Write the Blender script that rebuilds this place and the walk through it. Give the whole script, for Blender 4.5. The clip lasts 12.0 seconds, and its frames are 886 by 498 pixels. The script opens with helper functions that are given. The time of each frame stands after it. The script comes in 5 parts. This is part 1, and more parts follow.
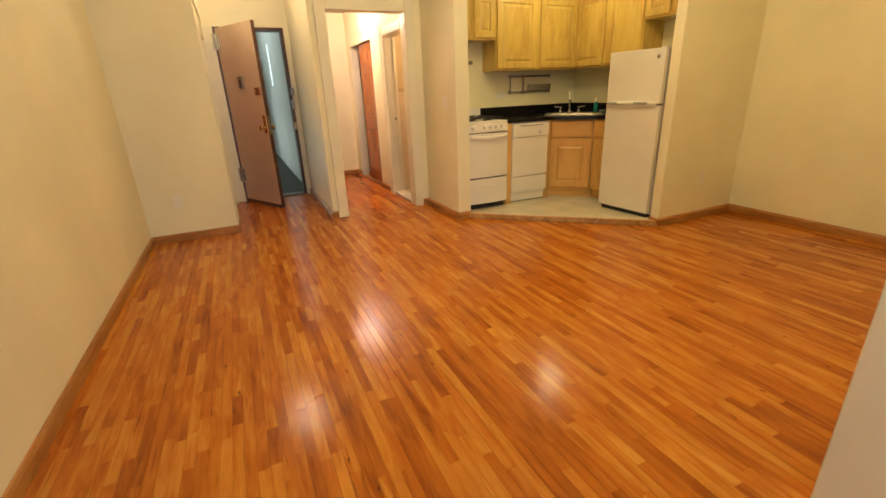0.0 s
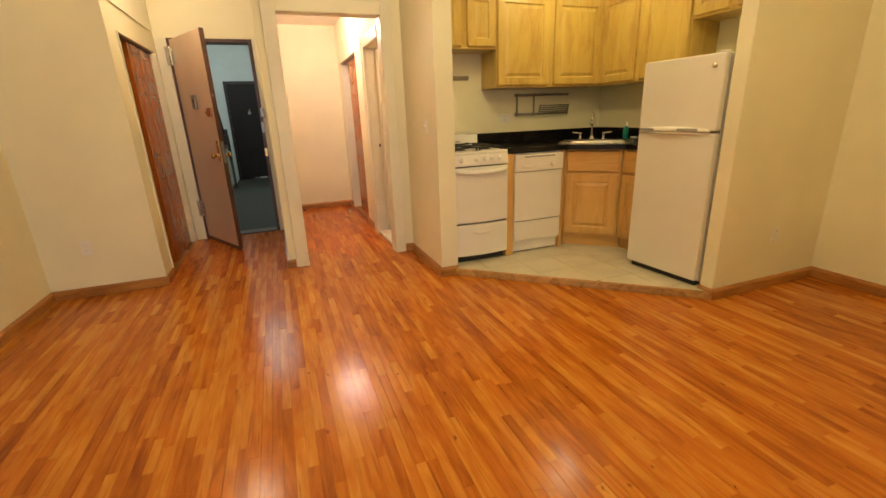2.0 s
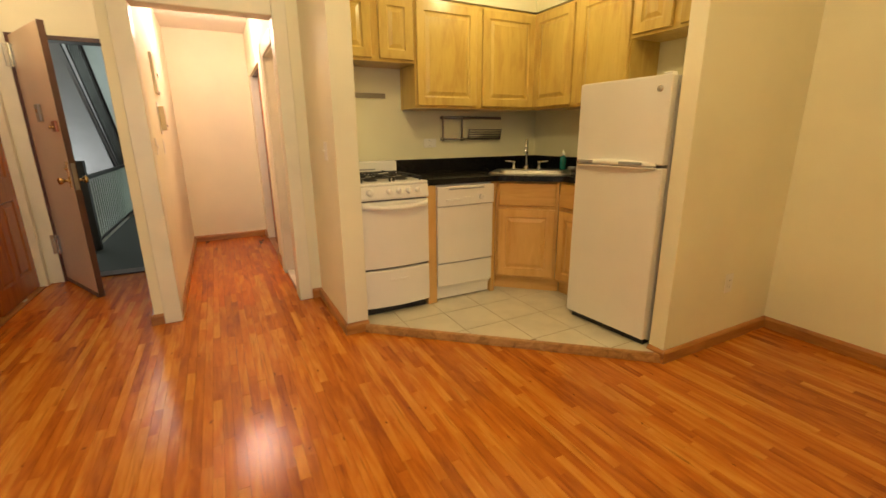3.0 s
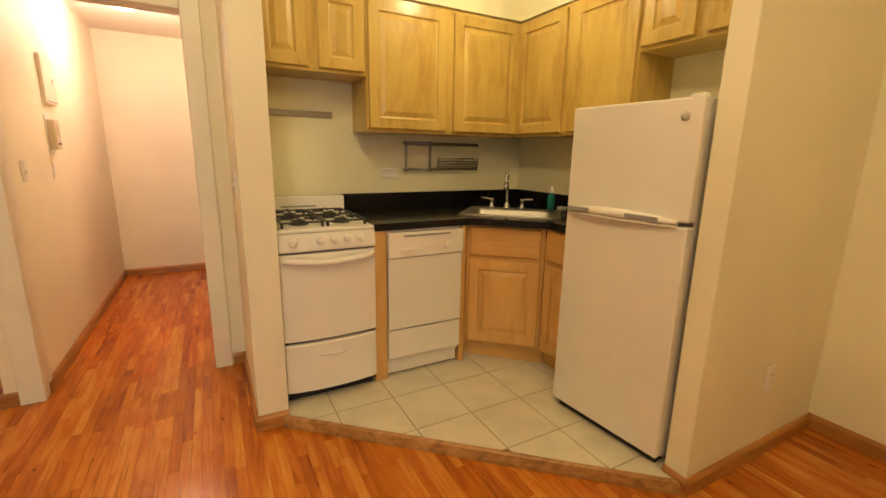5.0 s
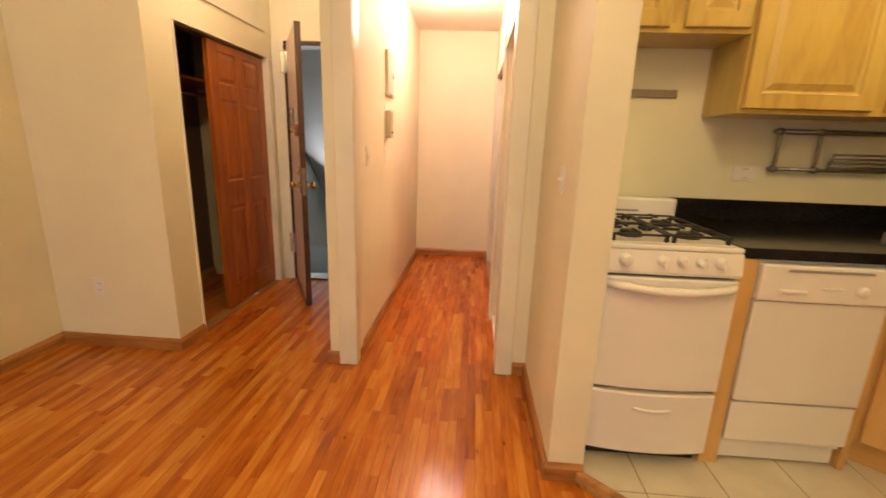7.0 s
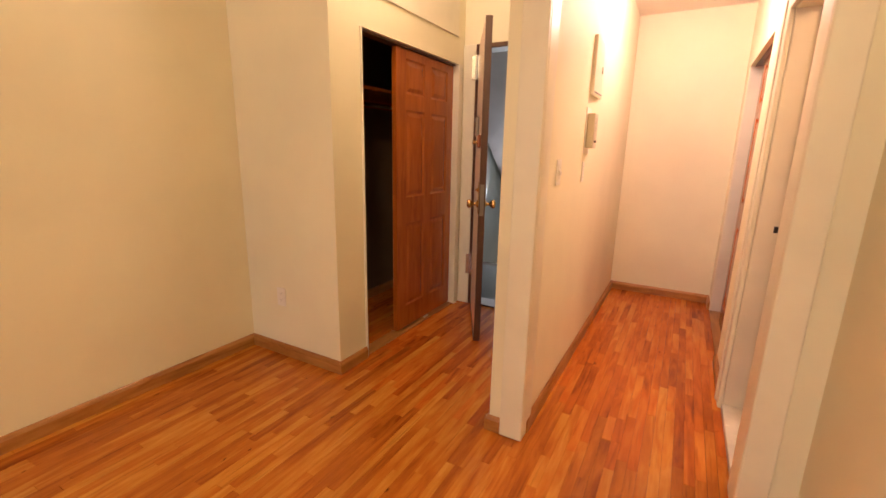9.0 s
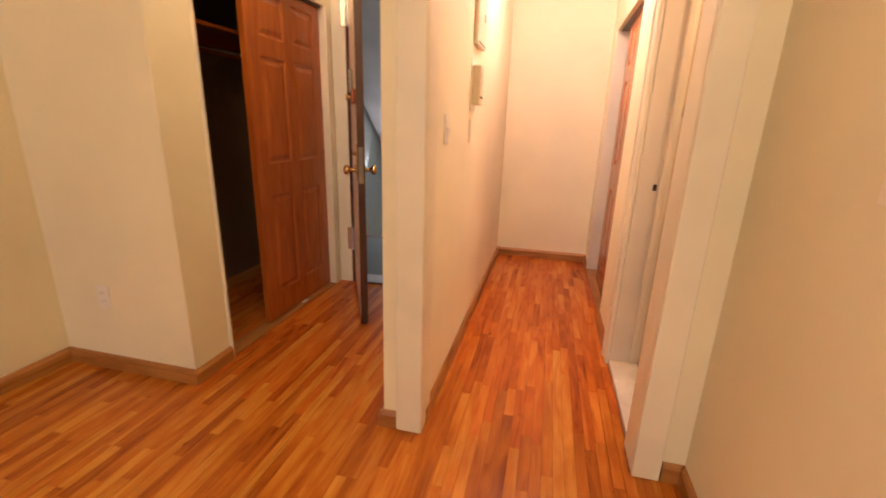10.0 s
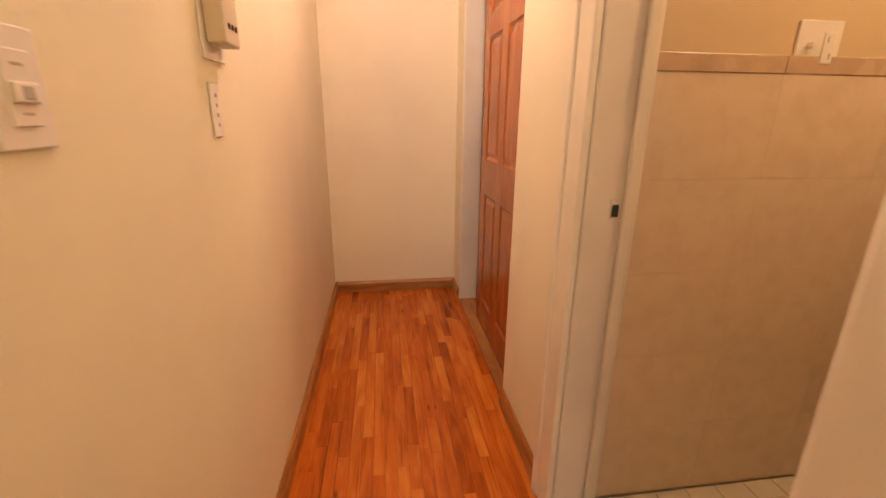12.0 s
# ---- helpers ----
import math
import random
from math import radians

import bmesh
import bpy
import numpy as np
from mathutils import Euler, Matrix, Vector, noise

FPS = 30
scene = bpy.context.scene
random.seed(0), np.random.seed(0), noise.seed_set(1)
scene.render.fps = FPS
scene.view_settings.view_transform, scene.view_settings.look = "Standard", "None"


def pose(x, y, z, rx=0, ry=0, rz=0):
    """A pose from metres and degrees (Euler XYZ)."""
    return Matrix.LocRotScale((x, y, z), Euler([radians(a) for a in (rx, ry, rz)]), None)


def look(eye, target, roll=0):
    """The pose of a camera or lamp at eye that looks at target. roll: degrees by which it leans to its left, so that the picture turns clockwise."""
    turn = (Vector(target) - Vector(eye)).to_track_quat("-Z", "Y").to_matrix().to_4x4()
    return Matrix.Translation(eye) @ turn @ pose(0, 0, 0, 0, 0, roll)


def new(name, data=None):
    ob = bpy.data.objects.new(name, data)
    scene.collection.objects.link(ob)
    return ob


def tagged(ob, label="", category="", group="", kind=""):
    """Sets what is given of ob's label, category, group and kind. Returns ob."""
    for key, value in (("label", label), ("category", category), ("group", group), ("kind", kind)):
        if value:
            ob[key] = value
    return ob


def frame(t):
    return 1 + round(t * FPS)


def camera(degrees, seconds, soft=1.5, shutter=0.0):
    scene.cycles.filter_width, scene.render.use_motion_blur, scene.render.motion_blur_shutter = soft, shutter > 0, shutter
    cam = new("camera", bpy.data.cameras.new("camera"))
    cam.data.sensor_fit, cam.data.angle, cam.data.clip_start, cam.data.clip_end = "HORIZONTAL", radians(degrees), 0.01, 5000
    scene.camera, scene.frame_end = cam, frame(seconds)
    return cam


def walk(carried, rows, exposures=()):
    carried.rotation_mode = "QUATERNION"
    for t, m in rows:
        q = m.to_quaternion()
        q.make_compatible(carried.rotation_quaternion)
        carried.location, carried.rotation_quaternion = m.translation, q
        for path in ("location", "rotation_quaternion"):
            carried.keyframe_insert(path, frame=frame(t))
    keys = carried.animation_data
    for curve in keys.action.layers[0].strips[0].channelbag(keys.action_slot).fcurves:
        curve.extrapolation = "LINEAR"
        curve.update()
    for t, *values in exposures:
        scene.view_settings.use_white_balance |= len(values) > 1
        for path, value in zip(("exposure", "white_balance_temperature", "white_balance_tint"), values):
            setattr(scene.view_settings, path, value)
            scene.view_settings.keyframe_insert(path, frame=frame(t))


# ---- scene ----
cam = camera(91.9, 12.0, 1.5, 0.3)
PATH = [
    (0, (0.949, 0.952, 1.264), (1.721, 2.664, 0.574), -2.4),
    (0.5, (1.099, 1.137, 1.3), (1.898, 2.858, 0.665), -1.1),
    (1, (1.291, 1.347, 1.298), (2.135, 3.06, 0.704), -1.7),
    (1.5, (1.559, 1.535, 1.265), (2.278, 3.303, 0.668), -3.6),
    (2, (1.78, 1.758, 1.249), (2.439, 3.549, 0.65), -2.2),
    (2.5, (2.004, 2.014, 1.261), (2.788, 3.771, 0.715), -1.1),
    (3, (2.268, 2.234, 1.256), (3.152, 3.953, 0.742), -0.6),
    (3.5, (2.479, 2.467, 1.243), (3.405, 4.166, 0.737), 0.3),
    (3.7, (2.551, 2.568, 1.237), (3.534, 4.246, 0.767), 0.6),
    (5.3, (2.791, 2.821, 1.333), (3.673, 4.567, 0.917), 1.5),
    (5.5, (2.754, 2.87, 1.317), (3.484, 4.682, 0.886), 2.1),
    (6, (2.732, 2.942, 1.3), (3.055, 4.853, 0.805), 2.8),
    (6.5, (2.63, 3.154, 1.301), (2.728, 5.088, 0.798), 3.1),
    (7, (2.542, 3.327, 1.292), (2.415, 5.265, 0.811), 1.9),
    (7.5, (2.508, 3.486, 1.284), (2.018, 5.357, 0.776), 1.1),
    (9.3, (2.377, 3.965, 1.292), (1.424, 5.665, 0.841), 1.2),
    (9.5, (2.349, 3.998, 1.291), (1.483, 5.734, 0.802), 1.0),
    (10, (2.314, 4.171, 1.223), (1.873, 6.038, 0.658), 1.8),
    (10.5, (2.304, 4.474, 1.204), (2.015, 6.37, 0.64), 0.2),
    (11, (2.263, 4.8, 1.202), (2.196, 6.715, 0.63), 1.6),
    (11.5, (2.225, 5.131, 1.205), (2.446, 7.038, 0.646), 1.4),
    (12, (2.254, 5.41, 1.178), (2.517, 7.301, 0.584), 0.5),
]
EXPOSURES = [(0.0, -0.13, 6500, 0), (3.0, -0.19, 6500, 2), (5.5, -0.24, 6500, 9), (7.0, -0.10, 6500, 12), (9.5, -0.05, 6500, 21), (11.0, -0.08, 6500, 20), (11.5, -0.18, 6500, 18), (12.0, -0.44, 6500, 16)]
walk(cam, [(t, look(eye, target, roll)) for t, eye, target, roll in PATH], EXPOSURES)

# ---- light ----
world = bpy.data.worlds.new("world")
scene.world = world
world.use_nodes = True
wn = world.node_tree.nodes
wl = world.node_tree.links
sky = wn.new("ShaderNodeTexSky")
sky.sky_type = "NISHITA"
sky.sun_disc = False
sky.sun_elevation = radians(28)
sky.sun_rotation = radians(150)
wn["Background"].inputs["Strength"].default_value = 0.08
wl.new(sky.outputs[0], wn["Background"].inputs["Color"])


def lamp_light(name, place, power, colour, radius=0.09):
    data = bpy.data.lights.new(name, "POINT")
    data.energy, data.color, data.shadow_soft_size = power, colour, radius
    ob = new(name, data)
    ob.location = place
    return ob


def area_light(name, m, power, colour, sx, sy):
    data = bpy.data.lights.new(name, "AREA")
    data.energy, data.color = power, colour
    data.shape, data.size, data.size_y = "RECTANGLE", sx, sy
    ob = new(name, data)
    ob.matrix_world = m
    return ob


WARM = (1.0, 0.76, 0.40)
lamp_light("hall_bulb", (2.32, 7.00, 2.30), 46, (1.0, 0.68, 0.59), 0.19)
lamp_light("entry_bulb", (1.12, 5.85, 2.60), 24, (1.0, 0.73, 0.50))
lamp_light("kitchen_bulb", (4.12, 4.72, 2.36), 13, (1.0, 0.82, 0.46), 0.05)
lamp_light("room_bulb", (2.62, 3.13, 3.14), 60, WARM, 0.10)
# unseen lamp, added as fill for the south-facing and east walls
lamp_light("rear_fill", (2.72, 1.70, 3.14), 44, WARM, 0.14)
area_light("window_daylight", look((1.15, -1.32, 1.55), (1.15, 2.0, 0.9)), 42, (0.66, 0.74, 1.0), 1.4, 1.3)
# added area lamp under the closed ceiling to light the landing from above
area_light("stairwell_top_fill", look((0.9, 10.2, 3.25), (0.9, 10.2, 0)), 50, (0.90, 0.95, 0.92), 1.4, 2.6)
area_light("stairwell_window", look((-0.30, 10.2, 0.2), (1.2, 9.4, 0.6)), 45, (0.88, 0.95, 0.94), 1.2, 1.0)
# lamp added to lighten the stair soffit, no fixture known here
lamp_light("landing_fill", (1.25, 8.6, 3.05), 12, (0.95, 0.96, 0.90))
# unseen light added to brighten the bathroom wall
lamp_light("bathroom_fill", (3.6, 5.9, 2.1), 25, (1.0, 0.70, 0.44))


# ---- materials ----
def material(name, colour, rough=0.5, metal=0.0, bump=0.0, bump_scale=60.0, vary=0.08, scale=3.0, tint=None, coat=0.0, spec=0.5):
    """Paint, metal or plastic with two scales of variation and a fine relief."""
    m = bpy.data.materials.new(name)
    m.use_nodes = True
    n, l = m.node_tree.nodes, m.node_tree.links
    b = n["Principled BSDF"]
    b.inputs["Metallic"].default_value = metal
    b.inputs["Coat Weight"].default_value = coat
    b.inputs["Specular IOR Level"].default_value = spec
    co = n.new("ShaderNodeTexCoord")
    big, small = n.new("ShaderNodeTexNoise"), n.new("ShaderNodeTexNoise")
    big.inputs["Scale"].default_value, big.inputs["Detail"].default_value = scale, 5
    small.inputs["Scale"].default_value, small.inputs["Detail"].default_value = bump_scale, 3
    l.new(co.outputs["Object"], big.inputs["Vector"])
    l.new(co.outputs["Object"], small.inputs["Vector"])
    mix = n.new("ShaderNodeMix")
    mix.data_type = "RGBA"
    other = tint or tuple(c * (1 - 2.2 * vary) for c in colour)
    mix.inputs["A"].default_value = (*other, 1)
    mix.inputs["B"].default_value = (*colour, 1)
    ramp = n.new("ShaderNodeMapRange")
    ramp.inputs["From Min"].default_value, ramp.inputs["From Max"].default_value = 0.3, 0.6
    l.new(big.outputs["Fac"], ramp.inputs["Value"])
    l.new(ramp.outputs[0], mix.inputs["Factor"])
    l.new(mix.outputs["Result"], b.inputs["Base Color"])
    rr = n.new("ShaderNodeMapRange")
    rr.inputs["To Min"].default_value, rr.inputs["To Max"].default_value = max(rough - 0.07, 0.02), min(rough + 0.08, 1)
    l.new(big.outputs["Fac"], rr.inputs["Value"])
    l.new(rr.outputs[0], b.inputs["Roughness"])
    if bump:
        bp = n.new("ShaderNodeBump")
        bp.inputs["Strength"].default_value, bp.inputs["Distance"].default_value = bump, 0.004
        l.new(small.outputs["Fac"], bp.inputs["Height"])
        l.new(bp.outputs[0], b.inputs["Normal"])
    return m


def wood(name, dark, mid, light, axis="y", rough=0.3, coat=0.0, piece=0.0, stretch=14.0, knots=0.0, spec=0.5):
    """Stained wood with grain along an axis; piece: how far single pieces differ."""
    m = bpy.data.materials.new(name)
    m.use_nodes = True
    n, l = m.node_tree.nodes, m.node_tree.links
    b = n["Principled BSDF"]
    b.inputs["Coat Weight"].default_value = coat
    b.inputs["Coat Roughness"].default_value = 0.15
    b.inputs["Specular IOR Level"].default_value = spec
    co, info, geo = n.new("ShaderNodeTexCoord"), n.new("ShaderNodeObjectInfo"), n.new("ShaderNodeNewGeometry")
    add = n.new("ShaderNodeMath")
    add.operation = "ADD"
    l.new(info.outputs["Random"], add.inputs[0])
    l.new(geo.outputs["Random Per Island"], add.inputs[1])
    fr = n.new("ShaderNodeMath")
    fr.operation = "FRACT"
    l.new(add.outputs[0], fr.inputs[0])
    off = n.new("ShaderNodeVectorMath")
    off.operation = "MULTIPLY_ADD"
    comb = n.new("ShaderNodeCombineXYZ")
    for k in ("X", "Y", "Z"):
        l.new(fr.outputs[0], comb.inputs[k])
    l.new(comb.outputs[0], off.inputs[0])
    off.inputs[1].default_value = (7.3, 11.9, 5.1)
    l.new(co.outputs["Object"], off.inputs[2])
    mp = n.new("ShaderNodeMapping")
    s = {"x": (1, stretch, stretch), "y": (stretch, 1, stretch), "z": (stretch, stretch, 1)}[axis]
    mp.inputs["Scale"].default_value = s
    l.new(off.outputs[0], mp.inputs["Vector"])
    g, g2, blotch = n.new("ShaderNodeTexNoise"), n.new("ShaderNodeTexNoise"), n.new("ShaderNodeTexNoise")
    g.inputs["Scale"].default_value, g.inputs["Detail"].default_value, g.inputs["Distortion"].default_value = 2.6, 6, (1.0 if stretch < 20 else 0.2)
    g2.inputs["Scale"].default_value, g2.inputs["Detail"].default_value = 14, 5
    blotch.inputs["Scale"].default_value, blotch.inputs["Detail"].default_value = 3.1, 3
    l.new(mp.outputs[0], g.inputs["Vector"])
    l.new(mp.outputs[0], g2.inputs["Vector"])
    l.new(off.outputs[0], blotch.inputs["Vector"])
    total = n.new("ShaderNodeMath")
    total.operation = "MULTIPLY_ADD"
    l.new(g2.outputs["Fac"], total.inputs[0])
    total.inputs[1].default_value = 0.22
    l.new(g.outputs["Fac"], total.inputs[2])
    t2 = n.new("ShaderNodeMath")
    t2.operation = "MULTIPLY_ADD"
    l.new(blotch.outputs["Fac"], t2.inputs[0])
    t2.inputs[1].default_value = 0.46 if knots else 0.30
    l.new(total.outputs[0], t2.inputs[2])
    t3 = n.new("ShaderNodeMath")
    t3.operation = "MULTIPLY_ADD"
    l.new(fr.outputs[0], t3.inputs[0])
    t3.inputs[1].default_value = piece
    l.new(t2.outputs[0], t3.inputs[2])
    ramp = n.new("ShaderNodeValToRGB")
    e = ramp.color_ramp.elements
    e[0].position, e[0].color = 0.0, (*dark, 1)
    e[1].position, e[1].color = 1.0, (*light, 1)
    mid_e = e.new(0.5)
    mid_e.color = (*mid, 1)
    mr = n.new("ShaderNodeMapRange")
    mr.inputs["From Min"].default_value = 0.63 if knots else 0.57
    mr.inputs["From Max"].default_value = (1.03 if knots else 0.93) + piece
    l.new(t3.outputs[0], mr.inputs["Value"])
    l.new(mr.outputs[0], ramp.inputs["Fac"])
    out = ramp.outputs["Color"]
    if knots:
        # small irregular knots, long along the grain, in about half of the cells
        warp = n.new("ShaderNodeTexNoise")
        warp.inputs["Scale"].default_value, warp.inputs["Detail"].default_value = 45, 2
        l.new(off.outputs[0], warp.inputs["Vector"])
        bent = n.new("ShaderNodeVectorMath")
        bent.operation = "MULTIPLY_ADD"
        l.new(warp.outputs["Color"], bent.inputs[0])
        bent.inputs[1].default_value = (0.022, 0.05, 0.0)
        l.new(off.outputs[0], bent.inputs[2])
        kmap = n.new("ShaderNodeMapping")
        kmap.inputs["Scale"].default_value = {"x": (0.45, 1, 1), "y": (1, 0.45, 1), "z": (1, 1, 0.45)}[axis]
        l.new(bent.outputs[0], kmap.inputs["Vector"])
        kn = n.new("ShaderNodeTexVoronoi")
        kn.voronoi_dimensions = "2D"
        kn.inputs["Scale"].default_value = knots
        l.new(kmap.outputs[0], kn.inputs["Vector"])
        skip = n.new("ShaderNodeMath")
        skip.operation = "GREATER_THAN"
        skip.inputs[1].default_value = 0.55
        l.new(kn.outputs["Color"], skip.inputs[0])
        kr = n.new("ShaderNodeMapRange")
        kr.inputs["From Min"].default_value, kr.inputs["From Max"].default_value = 0.006, 0.034
        kr.inputs["To Min"].default_value = 0.15
        l.new(kn.outputs["Distance"], kr.inputs["Value"])
        keep = n.new("ShaderNodeMath")
        keep.operation, keep.use_clamp = "ADD", True
        l.new(kr.outputs[0], keep.inputs[0])
        l.new(skip.outputs[0], keep.inputs[1])
        # thin dark mineral streaks
        smap = n.new("ShaderNodeMapping")
        smap.inputs["Scale"].default_value = {"x": (3, 70, 70), "y": (70, 3, 70), "z": (70, 70, 3)}[axis]
        l.new(off.outputs[0], smap.inputs["Vector"])
        streak = n.new("ShaderNodeTexNoise")
        streak.inputs["Scale"].default_value, streak.inputs["Detail"].default_value = 1.0, 3
        l.new(smap.outputs[0], streak.inputs["Vector"])
        sr = n.new("ShaderNodeMapRange")
        sr.inputs["From Min"].default_value, sr.inputs["From Max"].default_value = 0.60, 0.80
        sr.inputs["To Min"].default_value, sr.inputs["To Max"].default_value = 1.0, 0.35
        l.new(streak.outputs["Fac"], sr.inputs["Value"])
        both = n.new("ShaderNodeMath")
        both.operation = "MULTIPLY"
        l.new(keep.outputs[0], both.inputs[0])
        l.new(sr.outputs[0], both.inputs[1])
        km = n.new("ShaderNodeMix")
        km.data_type = "RGBA"
        km.inputs["A"].default_value = (dark[0] * 0.35, dark[1] * 0.35, dark[2] * 0.5, 1)
        l.new(out, km.inputs["B"])
        l.new(both.outputs[0], km.inputs["Factor"])
        out = km.outputs["Result"]
    l.new(out, b.inputs["Base Color"])
    wear = n.new("ShaderNodeTexNoise")
    wear.inputs["Scale"].default_value, wear.inputs["Detail"].default_value = 5, 6
    l.new(co.outputs["Object"], wear.inputs["Vector"])
    rr = n.new("ShaderNodeMapRange")
    rr.inputs["To Min"].default_value, rr.inputs["To Max"].default_value = max(rough - 0.03, 0.03), rough + 0.05
    l.new(wear.outputs["Fac"], rr.inputs["Value"])
    l.new(rr.outputs[0], b.inputs["Roughness"])
    bp = n.new("ShaderNodeBump")
    bp.inputs["Strength"].default_value, bp.inputs["Distance"].default_value = 0.16, 0.002
    l.new(total.outputs[0], bp.inputs["Height"])
    l.new(bp.outputs[0], b.inputs["Normal"])
    return m


def glow(name, colour, strength):
    m = bpy.data.materials.new(name)
    m.use_nodes = True
    b = m.node_tree.nodes["Principled BSDF"]
    b.inputs["Base Color"].default_value = (*colour, 1)
    b.inputs["Emission Color"].default_value = (*colour, 1)
    b.inputs["Emission Strength"].default_value = strength
    return m


PAINT = material("cream_wall_paint", (0.835, 0.775, 0.57), 0.6, bump=0.12, bump_scale=60, vary=0.045, scale=1.4)
PAINT_K = material("kitchen_wall_paint", (0.82, 0.77, 0.53), 0.6, bump=0.12, bump_scale=90, vary=0.03, scale=1.8)
TRIM = material("white_gloss_trim_paint", (0.81, 0.76, 0.61), 0.35, bump=0.10, bump_scale=35, vary=0.04, scale=4)
CEIL = material("ceiling_paint", (0.82, 0.76, 0.66), 0.7, bump=0.1, vary=0.02)
OAK = wood("oak_strip_flooring", (0.23, 0.050, 0.006), (0.46, 0.137, 0.015), (0.62, 0.265, 0.038), "y", 0.17, 0.0, 0.44, 8, 4.2, 0.24)
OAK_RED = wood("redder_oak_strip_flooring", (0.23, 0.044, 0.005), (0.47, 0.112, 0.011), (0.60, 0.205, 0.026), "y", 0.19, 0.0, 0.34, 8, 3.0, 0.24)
GAPS = material("dark_subfloor", (0.05, 0.02, 0.01), 0.8)
THRESHOLD = wood("worn_threshold", (0.22, 0.100, 0.028), (0.38, 0.19, 0.058), (0.50, 0.28, 0.10), "x", 0.4, 0.05, 0.1, 8)
BASE_WOOD = wood("stained_baseboard", (0.24, 0.088, 0.018), (0.37, 0.155, 0.036), (0.46, 0.215, 0.06), "x", 0.35, 0.1, 0.1, 8)
MAPLE = wood("honey_maple_doors", (0.44, 0.275, 0.060), (0.54, 0.37, 0.088), (0.59, 0.42, 0.11), "z", 0.30, 0.15, 0.12, 5)
MAPLE_X = wood("honey_maple_rails", (0.52, 0.28, 0.075), (0.60, 0.35, 0.105), (0.66, 0.39, 0.13), "x", 0.34, 0.1, 0.2, 9)
MAPLE_BASE = wood("base_maple", (0.56, 0.31, 0.085), (0.62, 0.365, 0.115), (0.67, 0.405, 0.14), "z", 0.34, 0.1, 0.12, 6)
PINE = wood("orange_pine_door", (0.29, 0.070, 0.009), (0.355, 0.092, 0.011), (0.41, 0.115, 0.016), "z", 0.24, 0.12, 0.06, 7)
ENAMEL = material("white_appliance_enamel", (0.80, 0.76, 0.68), 0.22, bump=0.02, bump_scale=200, vary=0.015)
FRIDGE = material("textured_white_steel", (0.78, 0.74, 0.68), 0.34, bump=0.25, bump_scale=320, vary=0.02)
PLASTIC = material("white_plastic", (0.82, 0.78, 0.70), 0.35, vary=0.02)
GREY_PL = material("grey_plastic", (0.30, 0.29, 0.28), 0.4, vary=0.03)
MARK_GREY = material("faded_grey_plastic", (0.46, 0.43, 0.38), 0.4, vary=0.03)
GRANITE = material("black_granite", (0.006, 0.0055, 0.006), 0.14, bump=0.02, bump_scale=300, vary=0.2, scale=160, tint=(0.013, 0.012, 0.011), spec=0.28)
RACK_STEEL = material("tarnished_steel", (0.30, 0.27, 0.23), 0.35, 1.0, bump=0.04, bump_scale=120, vary=0.06)
SINK_STEEL = material("dull_sink_steel", (0.30, 0.28, 0.25), 0.36, 1.0, bump=0.04, bump_scale=120, vary=0.05)
STEEL = material("brushed_steel", (0.62, 0.60, 0.56), 0.25, 1.0, bump=0.04, bump_scale=120, vary=0.03)
CHROME = material("chrome", (0.80, 0.80, 0.80), 0.07, 1.0, vary=0.01)
BRASS = material("worn_brass", (0.72, 0.48, 0.20), 0.25, 1.0, vary=0.08, scale=20)
COPPER = material("reddish_lock_metal", (0.36, 0.13, 0.06), 0.35, 0.8, vary=0.06)
IRON = material("black_cast_iron", (0.012, 0.012, 0.012), 0.45, bump=0.2, bump_scale=200)
# real black rubber, and the black that stands for shade in gaps
BLACK = material("black_rubber_and_gap_shade", (0.012, 0.011, 0.010), 0.6)
TILE = material("cream_ceramic_tile", (0.66, 0.60, 0.46), 0.22, bump=0.05, bump_scale=80, vary=0.06, scale=6)
GROUT = material("tan_grout", (0.33, 0.26, 0.165), 0.85, bump=0.3, bump_scale=200)
MARBLE = material("white_marble", (0.72, 0.68, 0.60), 0.25, vary=0.10, scale=9)
BEIGE_TILE = material("mottled_beige_bath_tile", (0.74, 0.61, 0.45), 0.38, bump=0.03, vary=0.05, scale=22, tint=(0.69, 0.555, 0.40))
BORDER_TILE = material("tan_border_tile", (0.58, 0.43, 0.29), 0.25, vary=0.08, scale=14)
BATH_PAINT = material("yellow_bath_paint", (0.64, 0.51, 0.31), 0.5, bump=0.08, vary=0.03)
DOOR_TAN = material("tan_steel_door_paint", (0.74, 0.56, 0.42), 0.32, bump=0.06, bump_scale=25, vary=0.04, scale=2)
FRAME_BROWN = material("dark_brown_metal_paint", (0.085, 0.035, 0.02), 0.35, bump=0.05, vary=0.10, scale=8)
DARK_DOOR = material("near_black_door_paint", (0.014, 0.009, 0.008), 0.5, vary=0.1, spec=0.3)
STAIR_WALL = material("pale_blue_hall_paint", (0.58, 0.61, 0.59), 0.55, bump=0.1, vary=0.04)
STAIR_FLOOR = material("dark_green_terrazzo", (0.044, 0.044, 0.037), 0.62, bump=0.05, vary=0.12, scale=30, spec=0.2)
STAIR_METAL = material("dark_stair_iron", (0.03, 0.022, 0.02), 0.4, vary=0.1)
BALUSTER = material("grey_green_iron", (0.22, 0.25, 0.20), 0.45, vary=0.08)
PINKISH = material("stair_soffit_paint", (0.50, 0.45, 0.46), 0.55, vary=0.05)
# dark brown that puts the closets' shade into their back walls
CLOSET_SHADE = material("closet_shade_brown", (0.17, 0.11, 0.07), 0.8, vary=0.05)
